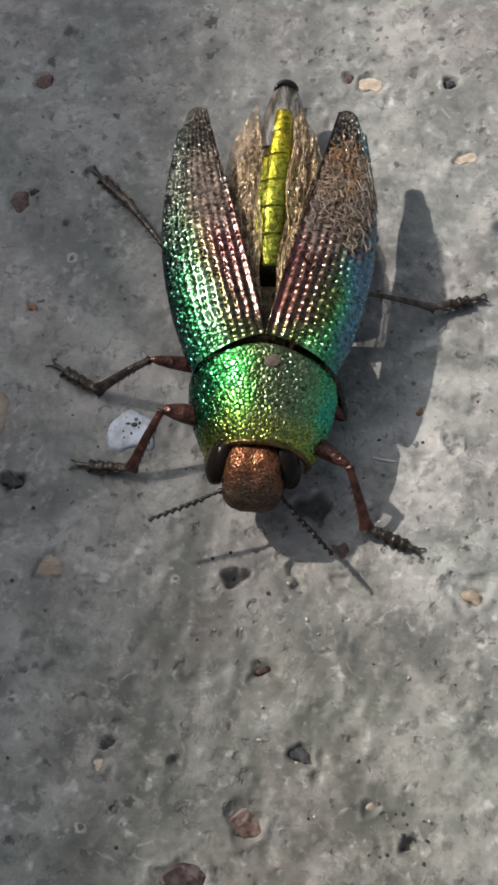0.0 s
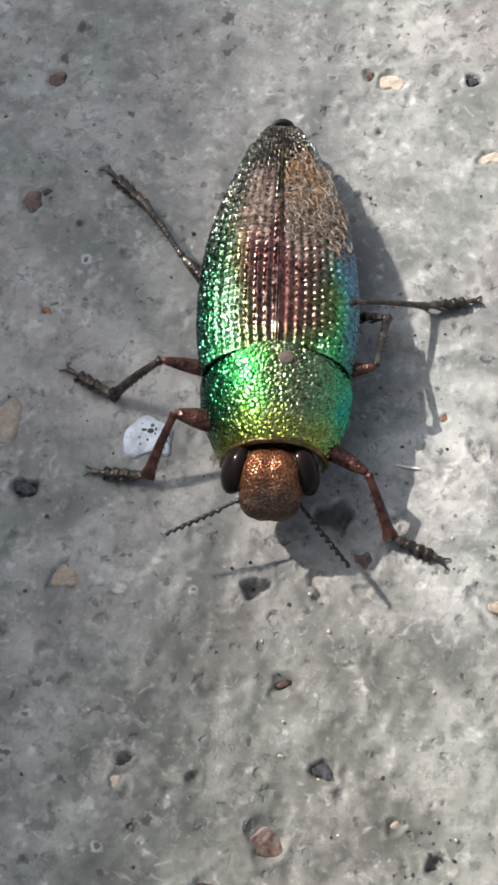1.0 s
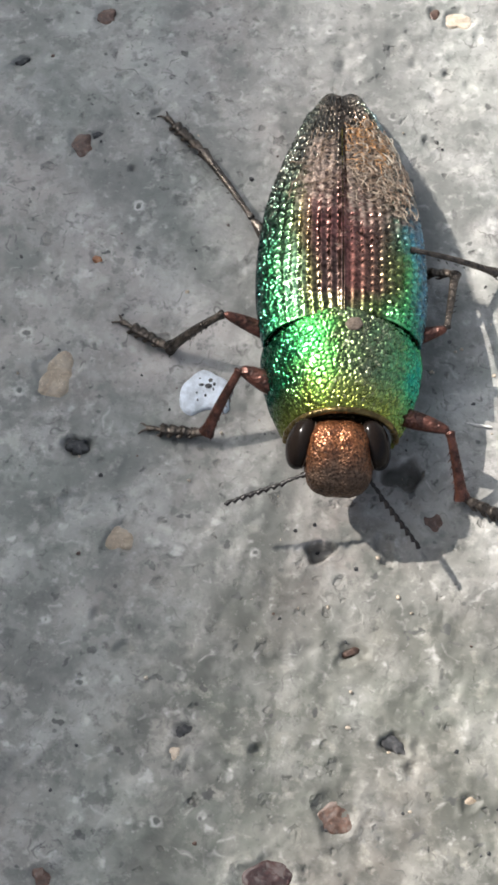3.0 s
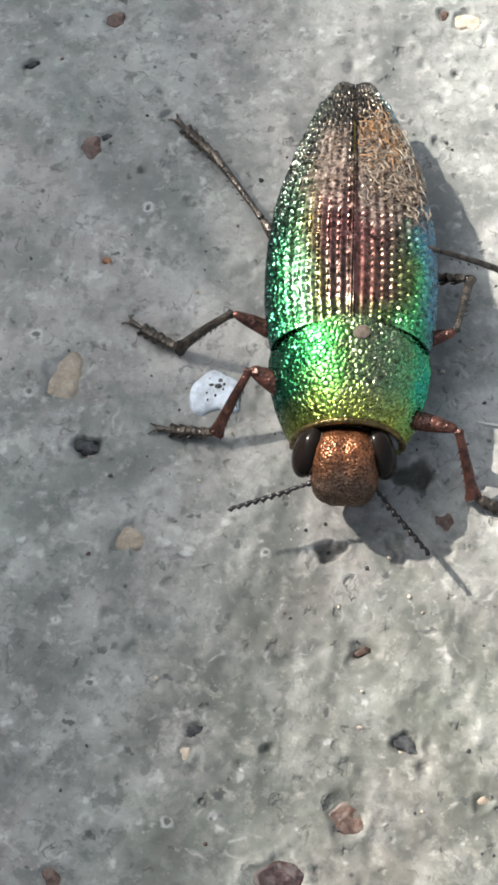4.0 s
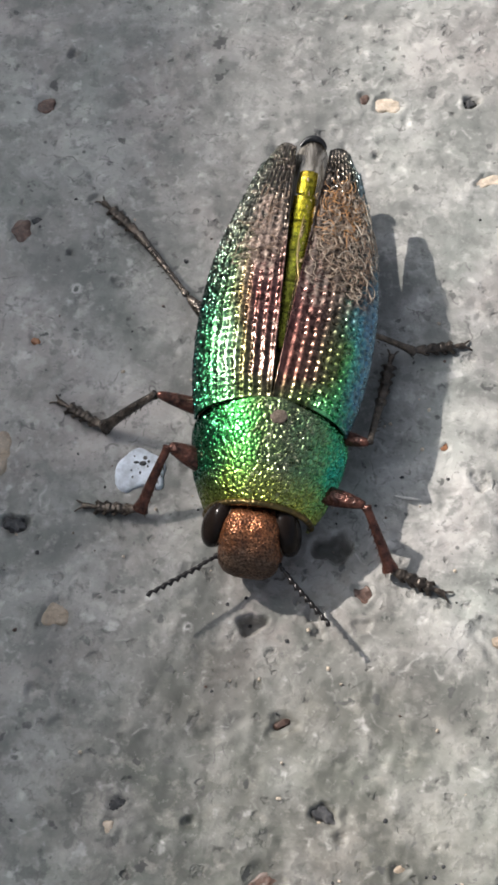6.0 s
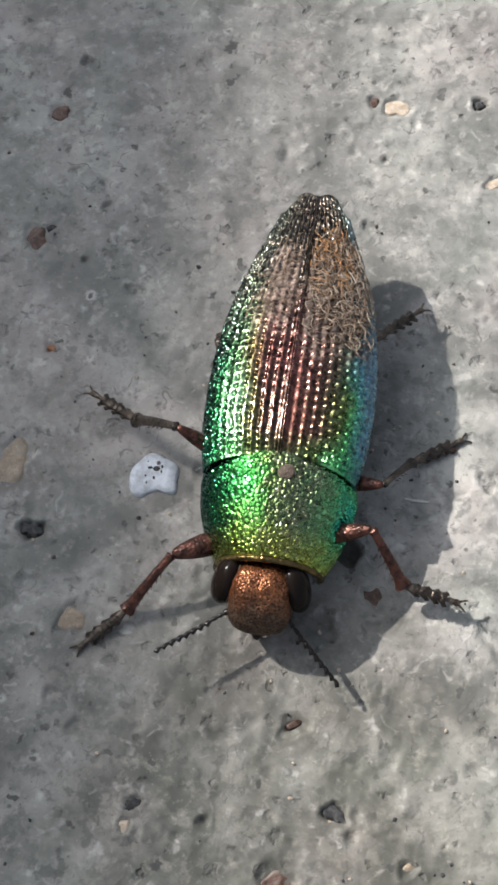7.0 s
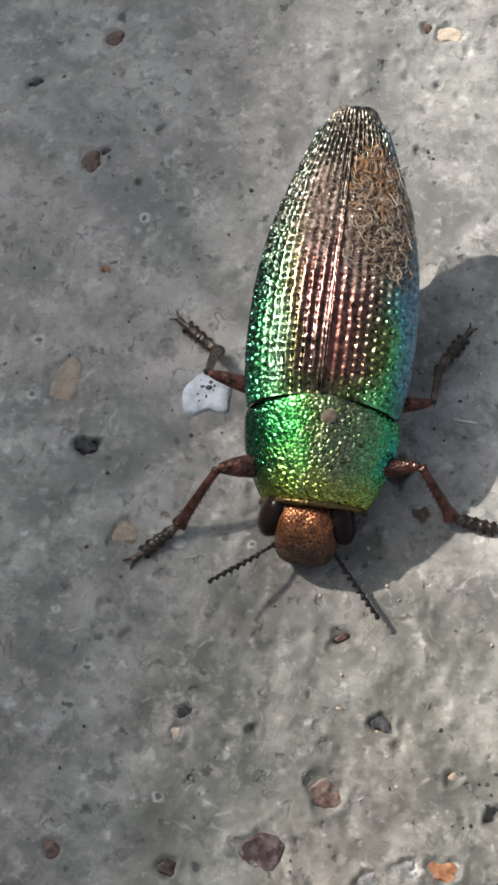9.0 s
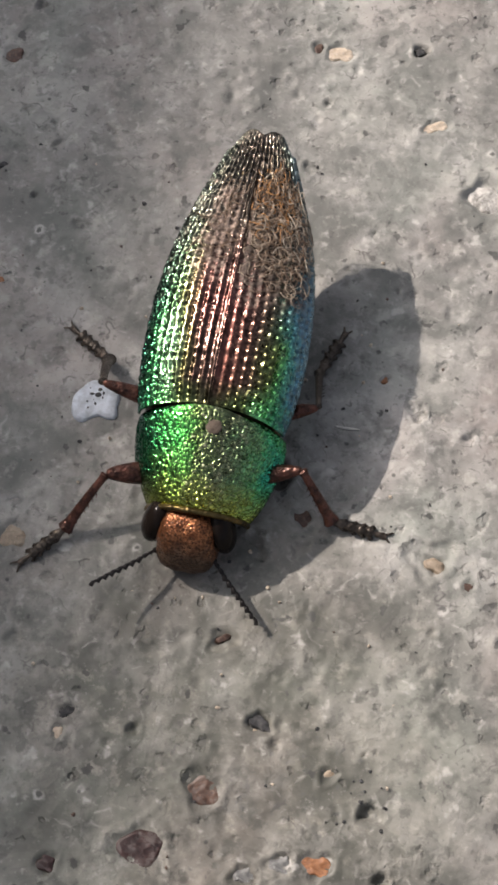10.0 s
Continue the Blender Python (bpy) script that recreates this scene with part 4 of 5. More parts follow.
def head(parent):
    v, f = ball((0, 0, 0), (1.95, 1.95, 1.6), nu=160, nv=110, power=0.78)
    # flattened brow that slopes forward and down, a little narrower towards the mouth
    t = np.clip((v[:, 1] + 1.95) / 3.9, 0, 1)
    v[:, 0] *= 0.95 - 0.03 * t - 0.09 * np.sin(math.pi * np.clip(1.15 * t - 0.15, 0, 1))
    n = v / np.linalg.norm(v, axis=1, keepdims=True)
    v = v + n * (0.022 * np.clip(1 - (cells(v, 9.0) / 0.5) ** 2, 0, 1) + 0.05 * fbm(v, 1.5, 3) - 0.05)[:, None]
    v[:, 2] -= 0.10 * np.exp(-(v[:, 0] / 0.35) ** 2) * (v[:, 2] > 0)
    turn = np.array(Matrix.Rotation(radians(46), 3, "X"))
    v = v @ turn.T + [-0.14, -5.46, -2.72]
    ob = part("head", mesh_of(v, f), M_HEAD, parent, "copper head with a pitted brow")
    for s in (-1, 1):
        tilt = Matrix.Rotation(radians(48), 4, "X") @ Matrix.Rotation(radians(s * 16), 4, "Z")
        seat = np.array([-1.92 if s < 0 else 1.58, -4.92, -2.34])
        ev, ef = ball((0, 0, 0), (0.74, 1.34, 0.95), tilt, 32, 24)
        eye = part("eye", mesh_of(ev + seat, ef), M_EYE, ob, "glossy black oval eye")
        ring = np.linspace(0, 2 * math.pi, 41)
        hoop = np.stack([0 * ring - s * 0.34, 1.19 * np.cos(ring), 0.85 * np.sin(ring)], -1) @ np.array(tilt.to_3x3()).T
        part("eye_rim", mesh_of(*tube(hoop + seat, 0.04 + 0 * ring, 6, 1.0, False)), M_LID, eye, "thin pale rim round the eye")
        jv, jf = tube([(s * 0.62, -6.35, -3.6), (s * 0.55, -6.55, -4.0), (s * 0.15, -6.5, -4.25)], [0.30, 0.24, 0.06], 10)
        part("jaw", mesh_of(jv, jf), M_RIM, ob, "short black jaw")
    lv, lf = ball((0, -6.75, -3.45), (0.75, 0.22, 0.26), None, 20, 12)
    part("lip", mesh_of(lv, lf), M_HEAD, ob)
    return ob


def feeler(side, parent):
    """Eleven saw-edged joints along local +y."""
    root, y = None, 0.0
    for k in range(11):
        ln = 0.55 if k == 0 else (0.27 if k == 1 else 0.405)
        w = 0.17 if k == 0 else 0.10 + (0.055 if 2 < k < 9 else 0.03)
        saw = 0.10 if k > 2 else 0.0
        pts = [(0, y - 0.03, 0), (side * saw * 0.2, y + ln * 0.35, 0), (side * saw, y + ln * 0.82, 0), (side * saw * 0.3, y + ln * 1.02, 0)]
        me = mesh_of(*tube(pts, [w * 0.45, w * 0.8, w * 1.05, w * 0.35], 8, 0.7))
        if root is None:
            root = part("feeler", me, M_ANTENNA, parent, "dark saw-toothed feeler")
        else:
            part("joint", me, M_ANTENNA, root)
        y += ln
    return root


def body_hull(parent):
    """The underside, and the dark back below the wing cases."""
    nu, nv = 48, 90
    a = np.linspace(0, 2 * math.pi, nu, endpoint=False)[:, None] + np.zeros((1, nv))
    v = np.linspace(0, 1, nv)[None, :] + np.zeros((nu, 1))
    y = -4.2 + 9.6 * v
    half = curve(v, [0, 0.2, 0.45, 0.8, 1.0], [1.5, 2.9, 3.6, 3.6, 2.6])
    up = curve(v, [0, 0.25, 0.5, 1.0], [-1.9, -1.2, -1.0, -1.1])
    low = curve(v, [0, 0.3, 0.7, 1.0], [-3.9, -4.3, -4.4, -4.0])
    mid, tall = (up + low) / 2, (up - low) / 2
    p = np.stack([half * np.cos(a), y + 0 * a, mid + tall * np.sin(a)], -1)
    f = quads(nu, nv, close=True, flip=True).tolist() + [[k * nv for k in range(nu)], [k * nv + nv - 1 for k in range(nu)][::-1]]
    ob = part("thorax", mesh_of(p.reshape(-1, 3), f), M_BELLY, parent, "dark bronze underside of the thorax")
    sv, sf = ball((0, 1.5, -0.55), (0.42, 0.38, 0.16), None, 20, 12)
    part("scutellum", mesh_of(sv, sf), M_BELLY, ob)
    return ob


def abdomen(parent):
    nu, nv = 56, 140

    def shape(a, v, wide=1.0, arch=0.0, belly=0.0):
        y = 3.6 + 13.5 * v
        slim = curve(v, [0, 0.25, 0.5, 0.75, 0.88, 1.0], [2.6, 2.8, 2.3, 1.5, 1.08, 0.85])
        broad = curve(v, [0, 0.25, 0.5, 0.75, 0.88, 1.0], [3.7, 3.9, 3.0, 1.55, 1.08, 0.85])
        half = (slim + (broad - slim) * belly * np.clip(1 - 1.6 * np.sin(a), 0, 1)) * np.sqrt(np.maximum(0.0, 1 - (np.clip((v - 0.86) / 0.14, 0, 1)) ** 2.4)) + 0.02
        up = curve(v, [0, 0.3, 0.6, 0.85, 1.0], [-0.95, -0.85, -1.05, -1.35, -1.75])
        low = curve(v, [0, 0.3, 0.7, 0.9, 1.0], [-4.0, -3.8, -3.2, -2.5, -1.75])
        mid = low + (up - low) * 0.45
        sa = np.sin(a)
        z = mid + np.where(sa > 0, (up - mid) * np.abs(sa) ** 0.75, -(mid - low) * np.abs(sa) ** 0.8)
        return np.stack([wide * half * np.cos(a), y + 0 * a, z + arch * (np.maximum(0, sa) ** 1.6 - 0.55)], -1)
    a = np.linspace(0, 2 * math.pi, nu, endpoint=False)[:, None] + np.zeros((1, nv))
    v = np.linspace(0, 1, nv)[None, :] + np.zeros((nu, 1))
    p = shape(a, v, belly=1.0)
    f = quads(nu, nv, close=True, flip=True).tolist() + [[k * nv for k in range(nu)], [k * nv + nv - 1 for k in range(nu)][::-1]]
    ob = part("abdomen", mesh_of(p.reshape(-1, 3), f), M_BELLY, parent, "yellow-green metallic abdomen with a dark tail")
    cuts = [0.0, 0.15, 0.29, 0.43, 0.57, 0.70, 0.82]
    for k in range(6):
        m, q = 48, 22
        a = np.linspace(radians(10), radians(170), m)[:, None] + np.zeros((1, q))
        w = np.linspace(0, 1.02, q)[None, :] + np.zeros((m, 1))
        s = shape(a, cuts[k] + (cuts[k + 1] - cuts[k]) * w, 0.72, 0.42)
        swell = 0.06 + 0.05 * w + 0.03 * fbm(s, 0.9, 3) - 0.10 * np.exp(-((np.abs(s[..., 0]) - 0.75) / 0.16) ** 2)
        s[..., 2] += swell - 0.12 * (w > 0.98) - 0.12 * (w < 0.03)
        part("back_plate", mesh_of(s.reshape(-1, 3), quads(m, q, flip=True)), M_ABDOMEN, ob, "shiny yellow-green back plate")
    m, q = 48, 40
    a = np.linspace(radians(2), radians(178), m)[:, None] + np.zeros((1, q))
    w = np.linspace(0.62, 0.999, q)[None, :] + np.zeros((m, 1))
    s = shape(a, w, 0.98, 0.10)
    s[..., 2] += 0.10
    part("tail_plate", mesh_of(s.reshape(-1, 3), quads(m, q, flip=True)), M_TAIL, ob, "glossy grey tail plate")
    arc = np.linspace(radians(12), radians(168), 40)
    pts = np.stack([0.70 * np.cos(arc), 16.36 + 0.66 * np.sin(arc), -1.62 + 0.06 * np.sin(arc)], -1)
    rv, rf = tube(pts, 0.05 + 0.18 * np.sin(arc) ** 1.5, 10)
    part("tail_rim", mesh_of(rv, rf), M_RIM, ob, "black rim of the tail")
    return ob


def flight_wing(side, parent):
    """A folded, crumpled membrane with veins, lying over the edge of the abdomen."""
    nu, nv = 90, 190
    a = np.linspace(0, 1, nu)[:, None] + np.zeros((1, nv))
    v = np.linspace(0, 1, nv)[None, :] + np.zeros((nu, 1))

    def shape(a, v):
        half_in = curve(v, [0, 0.2, 0.45, 0.7, 0.9, 1.0], [0.20, 0.40, 0.50, 0.55, 0.65, 0.80])
        half_out = curve(v, [0, 0.25, 0.6, 0.85, 0.96, 1.0], [1.4, 3.0, 2.75, 2.2, 1.75, 1.35])
        x = half_in + (half_out - half_in) * a + 0.10 * np.sin(v * 17 + side) * (1 - a)
        y = 2.2 + 14.2 * v + 0.4 * np.sin(3 * a + 1) * v
        z = curve(v, [0, 0.3, 0.6, 0.85, 1.0], [-0.75, -0.55, -0.85, -1.25, -1.75]) - 0.9 * a ** 1.6
        crease = np.abs(((a * 3.2 + 0.35 * np.sin(v * 5 + side)) % 1) - 0.5) * 2
        return np.stack([side * x, y, z + 0.16 * (crease - 0.5) * np.minimum(1, v * 4)], -1)
    p = shape(a, v)
    cr = np.abs(fbm(p * [1.5, 0.8, 1], 1.5, 3))
    p[..., 2] += 0.40 * cr - 0.05 + (0.14 if side < 0 else 0.0)
    ob = part("flight_wing", mesh_of(p.reshape(-1, 3), quads(nu, nv, flip=side < 0)), M_WING, parent, "folded see-through brown flight wing")
    for k, (a0, a1, w) in enumerate(((0.08, 0.10, 0.06), (0.50, 0.40, 0.05))):
        s = np.linspace(0.0, 0.80 - 0.12 * k, 30)
        pts = shape(a0 + (a1 - a0) * s + 0.05 * np.sin(9 * s + k), s) + [0, 0, 0.06]
        tv, tf = tube(pts + 0.05 * np.stack([np.sin(23 * s), 0 * s, np.cos(31 * s)], -1), 0.6 * w * (1 - 0.65 * s), 6)
        part("vein", mesh_of(tv, tf), M_VEIN, ob, "golden vein" if k == 0 else "")
    return ob


# legs: hip in the beetle's space, lengths of thigh, shin and foot
LEGS = {
    "lf": (-1, (-1.3, -2.0, -3.6), 4.15, 3.95, 3.1), "rf": (1, (1.3, -2.0, -3.6), 4.35, 3.65, 3.0),
    "lm": (-1, (-1.5, 1.3, -3.7), 4.95, 4.1, 3.2), "rm": (1, (1.5, 1.3, -3.7), 4.2, 4.3, 3.2),
    "lh": (-1, (-1.6, 4.6, -3.6), 5.4, 5.8, 3.3), "rh": (1, (1.6, 4.6, -3.6), 3.65, 5.8, 3.0),
}


def spike(at, way, length, width):
    at, way = np.array(at, float), np.array(way, float)
    return tube([at, at + way * length * 0.6, at + way * length], [width, width * 0.7, width * 0.1], 5)


def leg(key, parent):
    side, hip, thigh, shin, foot = LEGS[key]
    root = part("leg", mesh_of(*ball((hip[0], hip[1], hip[2]), (0.75, 0.7, 0.5), None, 18, 12)), M_LEG, parent, "copper brown jointed leg")
    s = np.concatenate([[0, 0.008, 0.02, 0.03], np.linspace(0.08, 0.94, 13), [0.96, 0.975, 0.99, 1.0]])
    end = np.sqrt(np.clip(1 - (np.clip(s - 0.945, 0, 1) / 0.0555) ** 2, 0.01, 1))
    start = np.sqrt(np.clip(1 - (np.clip(0.03 - s, 0, 1) / 0.0305) ** 2, 0.01, 1))
    v, f = tube(np.stack([0 * s, thigh * s, 0.08 * np.sin(math.pi * s)], -1), {"lf": 1.0, "rf": 0.80}.get(key, 0.74) * (0.30 + 0.34 * np.sin(math.pi * np.clip(s * 1.05, 0, 1)) ** 0.8) * end, 14, 0.85)
    femur = part("thigh", mesh_of(v, f), M_SHIN if key[1] == "h" else M_LEG, root)
    v, f = tube(np.stack([0 * s, shin * s, 0.12 * np.sin(math.pi * s)], -1), {"rh": 0.66, "lh": 0.74, "rm": 0.74}.get(key, 1.0) * (0.20 + 0.13 * s + 0.12 * np.exp(-((s - 1) / 0.08) ** 2) + 0.10 * np.exp(-(s / 0.06) ** 2)) * start, 12, 0.8)
    pieces = [(v, f)]
    for k in range(7 if key[1] == "f" else 4):
        q = 0.30 + 0.10 * k
        pieces.append(spike((side * 0.2, shin * q, 0), (side * 0.7, 0.7, 0.2 * (-1) ** k), 0.26 if key[1] == "f" else 0.2, 0.035))
    for k in (-1, 1):
        pieces.append(spike((k * 0.18, shin * 0.97, -0.1), (k * 0.3, 0.9, -0.25), 0.5, 0.05))
    tibia = part("shin", mesh_of(*joined(pieces)), M_LEG if key[1] == "f" else M_SHIN, root, "" if key[1] == "f" else "thin grey brown shin")
    joints, y = [], 0.0
    for k, part_of in enumerate((0.24, 0.19, 0.17, 0.15, 0.25)):
        ln = foot * part_of
        w = (0.31, 0.35, 0.37, 0.38, 0.20)[k]
        pieces = [tube([(0, y - 0.05, 0.0), (0, y + ln * 0.45, 0.06), (0, y + ln * 0.82, 0.03), (0, y + ln * 1.02, 0.0)], [w * 0.45, w * 0.75, w, w * 0.5], 9, 0.6)]
        for e in (-1, 1):
            if k < 4:
                pieces.append(tube([(e * w * 0.3, y + ln * 0.55, 0.0), (e * w * 0.85, y + ln * 1.05, -0.06), (e * w * 0.8, y + ln * 1.35, -0.13)], [w * 0.32, w * 0.36, w * 0.08], 6, 0.6))
            else:
                pieces.append(tube([(e * 0.03, y + ln - 0.15, 0.02), (e * 0.20, y + ln + 0.16, 0.06), (e * 0.30, y + ln + 0.32, -0.02), (e * 0.30, y + ln + 0.42, -0.12)], [0.07, 0.06, 0.045, 0.01], 6))
        joints.append(part("foot_joint", mesh_of(*joined(pieces)), M_TARSUS, root, "dark lobed foot joint" if k < 4 else "last foot joint with two claws"))
        y += ln
    return [femur], [tibia], joints


BEETLE = tagged(new("beetle"), "metallic green jewel beetle with a copper head on concrete", "beetle")
body_hull(BEETLE)
SHIELD = neck_shield(BEETLE)
head(BEETLE)
ABDOMEN = abdomen(BEETLE)
CASES = {s: wing_case(s, BEETLE) for s in (-1, 1)}
debris(1, CASES[1], 170, ((0.02, 0.80), (0.42, 0.86)), M_FIBRE, 3, "felt of straw coloured fibres")
debris(1, CASES[1], 210, ((0.05, 0.72), (0.44, 0.88)), M_FIBRE_DARK, 5, "felt of brown fibres")
debris(1, CASES[1], 75, ((0.04, 0.56), (0.64, 0.86)), M_RUST, 11, "tangle of rusty fibres")
debris(1, CASES[1], 45, ((0.40, 0.98), (0.52, 0.80)), M_PALE, 12, "loose pale fibres")
debris(-1, CASES[-1], 40, ((0.03, 0.42), (0.52, 0.82)), M_FIBRE_DARK, 9, "thin felt of brown fibres")
WINGS = {s: flight_wing(s, BEETLE) for s in (-1, 1)}
FEELERS = {s: feeler(s, BEETLE) for s in (-1, 1)}
LIMB_PARTS = {k: leg(k, BEETLE) for k in LEGS}
v, f = ball((0, 0, 0), (0.42, 0.42, 0.14), None, 30, 16)
v = v * (1 + 0.22 * fbm(v + 3, 3.0, 3))[:, None] + [0.5, 0.10, 0.32]
part("dust_spot", mesh_of(v, f), M_SPOT, SHIELD, "round tan speck of dirt")

BODY = [  # seconds, millimetres of the mark behind the neck shield, yaw and pitch in degrees
    (0.00, 2.20, 0.75, 5.42, -4.4, -4.1),
    (0.50, 1.68, 0.47, 5.44, -3.1, -2.3),
    (1.00, 1.79, 0.77, 5.45, -1.9, -5.4),
    (1.50, 1.65, 0.41, 5.41, -2.0, -9.8),
    (2.00, 1.78, 0.15, 5.38, -1.9, -10.6),
    (2.50, 1.77, 0.12, 5.34, -2.0, -10.5),
    (4.00, 1.64, -0.55, 5.33, -2.3, -4.1),
    (4.50, 1.58, -0.72, 5.05, -7.2, -1.1),
    (5.00, 2.02, -0.44, 5.05, -9.1, -0.3),
    (5.50, 1.89, -0.55, 5.00, -9.0, 0.7),
    (6.00, 1.66, -0.47, 5.04, -9.0, 1.5),
    (7.50, 1.52, -3.64, 5.53, -8.6, 2.5),
    (8.00, 1.32, -3.82, 5.49, -7.9, 4.8),
    (8.50, 1.19, -4.29, 5.45, -7.2, 8.9),
    (9.00, 1.08, -4.63, 5.54, -7.4, 12.9),
    (9.50, 1.08, -4.78, 5.43, -8.6, 13.4),
    (10.00, 1.34, -4.76, 5.30, -10.9, 11.4),
]
# how far the wing cases stand open, 0 to 1
OPEN = [(0, 1.15), (0.5, 1.15), (0.6, 1.05), (0.7, 0.55), (0.8, 0.12), (0.9, 0.0), (4.0, 0.005), (4.1, 0.12), (4.3, 0.68), (4.4, 0.9),
        (4.6, 1.0), (5.7, 1.0), (5.8, 0.85), (5.9, 0.48), (6.0, 0.29), (6.2, 0.19), (6.6, 0.0), (10, 0.0)]
# how far the closed abdomen reaches out, in millimetres
TAIL = [(0, 0.3), (0.9, 0.4), (1.5, 0.35), (2.2, -0.4), (4.0, -0.5), (4.4, 0.0), (6.4, 0.1), (7.3, -0.5), (8.2, -0.4), (8.6, 0.3), (9.3, -0.6), (10, -0.6)]
# how far a folded flight wing stays spread under its closed case, in degrees
LAG = [(0, 0), (0.7, 2), (0.9, 1.2), (1.6, 1.2), (2.0, 1.2), (2.5, 0.6), (4.0, 0), (5.7, 0), (5.9, 4), (6.3, 4), (6.9, 0), (10, 0)]
# stands of the feet: knee, ankle and tip in millimetres
FIRST = {
    "lf": ((-3.55, -0.9, 2.8), (-5.08, -3.30, 0.50), (-8.35, -2.84, 0.15)), "rf": ((6.75, -4.0, 2.8), (7.68, -6.82, 0.50), (10.55, -8.15, 0.15)),
    "lm": ((-4.0, 2.2, 3.6), (-7.05, 1.48, 0.50), (-9.5, 3.15, 0.15)), "rm": ((6.9, 0.2, 2.8), (8.40, 3.85, 0.50), (8.70, 6.40, 0.15)),
    "lh": ((-2.6, 7.5, 2.8), (-5.70, 13.75, 0.50), (-7.85, 16.2, 0.15)), "rh": ((7.4, 4.4, 2.8), (9.6, 5.6, 0.60), (12.3, 6.2, 0.15)),
}
SECOND = {
    "lf": ((-3.90, -6.0, 2.8), (-6.40, -8.52, 0.50), (-8.94, -10.43, 0.15)), "rf": ((6.46, -6.5, 2.8), (7.80, -8.30, 0.50), (10.2, -8.93, 0.15)),
    "lm": ((-4.5, -1.2, 3.2), (-5.1, 1.75, 0.50), (-8.0, 4.0, 0.15)), "rm": ((7.21, -2.88, 2.8), (8.63, -0.72, 0.50), (11.1, 0.52, 0.15)),
    "lh": ((-4.0, 5.0, 2.0), (3.0, 9.6, 0.60), (3.4, 11.8, 0.15)), "rh": ((3.2, 3.0, 3.6), (4.2, 7.2, 0.60), (4.8, 9.6, 0.15)),
}
# the middle feet slide inwards later
THIRD = {"lm": ((-4.4, -1.3, 3.2), (-4.45, 1.5, 0.50), (-7.0, 4.05, 0.15)), "rm": ((7.3, -2.5, 2.6), (7.3, 0.45, 0.50), (8.4, 2.4, 0.15))}
# the rubbing middle leg: seconds, knee, ankle, tip
RUB = [
    (0.0, (3.5, -3.0, 0.6), (5.6, 3.6, 1.0), (5.9, 6.2, 0.6)), (0.15, (3.5, -3.0, 0.6), (5.6, 3.6, 1.0), (6.0, 6.2, 0.6)), (0.3, (6.4, 0.7, 3.4), (9.6, 3.3, 2.6), (12.2, 5.6, 2.0)),
    (0.4, (5.6, 0.0, 2.8), (8.0, 3.8, 1.8), (9.6, 6.0, 1.2)), (0.5, (3.5, -3.0, 0.6), (5.6, 3.6, 1.0), (5.9, 6.2, 0.6)), (0.6, (5.6, 0.6, 2.6), (7.6, 4.8, 1.8), (8.4, 7.2, 1.2)),
    (0.7, (6.4, 1.8, 3.0), (8.9, 5.6, 1.9), (9.8, 7.6, 1.2)), (1.0, (6.2, 1.1, 3.0), (7.9, 5.4, 1.8), (5.2, 5.9, 1.1)),
    (1.5, (6.2, 0.5, 3.0), (8.1, 5.3, 1.8), (6.0, 7.0, 1.1)), (2.0, (6.6, 0.5, 3.0), (7.7, 5.1, 1.8), (5.1, 5.6, 1.1)), (2.7, (6.6, 0.5, 3.0), (7.7, 5.2, 1.7), (5.1, 5.7, 1.1)),
    (4.0, (6.7, 0.6, 3.0), (8.0, 4.7, 1.8), (5.4, 5.2, 1.1)), (4.5, (6.7, 0.3, 3.0), (9.0, 3.4, 2.1), (11.0, 5.2, 1.4)),
    (5.0, (6.7, 0.3, 3.0), (9.3, 3.9, 2.0), (11.6, 5.6, 1.4)), (5.5, (5.9, 0.0, 3.0), (9.1, 3.7, 2.1), (11.9, 4.8, 1.4)), (5.8, (5.9, -0.5, 3.0), (9.0, 2.5, 2.2), (11.4, 5.0, 1.5)),
    (6.0, (5.9, -0.9, 2.6), (7.6, 2.5, 0.9), (8.2, 4.9, 0.5)), (6.3, (6.9, 0.2, 2.8), (8.40, 3.85, 0.5), (8.7, 6.4, 0.15)),
]
# the long hind leg that it rubs against: seconds, knee, ankle, tip
RUBBED = [
    (0.0, (7.6, 5.8, 1.8), (11.9, 6.45, 0.6), (14.8, 7.3, 0.15)), (0.3, (7.6, 5.8, 1.8), (10.9, 6.6, 0.6), (13.8, 7.3, 0.15)), (0.5, (7.6, 5.8, 1.8), (10.2, 6.8, 0.6), (13.0, 7.3, 0.15)),
    (1.5, (7.6, 5.8, 1.8), (10.2, 6.7, 0.6), (12.9, 7.3, 0.15)), (2.0, (7.4, 5.5, 1.8), (9.9, 5.9, 0.6), (12.6, 6.9, 0.15)), (4.5, (7.4, 5.3, 1.8), (10.3, 5.6, 0.6), (13.0, 6.2, 0.15)),
    (5.5, (7.4, 5.3, 1.8), (10.7, 5.3, 0.6), (13.3, 5.6, 0.15)), (5.8, (7.4, 5.3, 1.8), (9.4, 5.7, 0.6), (12.0, 6.1, 0.15)), (6.3, (7.4, 5.3, 1.8), (9.6, 5.6, 0.6), (12.3, 6.2, 0.15)),
]
# how far the neck shield is drawn forward from the wing cases, in millimetres
GAP = [(0, 0.22), (0.6, 0.22), (0.9, -0.22), (4.0, -0.22), (4.3, 0.22), (5.8, 0.18), (6.0, -0.04), (6.3, -0.1), (8.2, -0.20), (8.7, -0.1), (9.0, 0.06), (9.3, 0.14), (10, 0.14)]
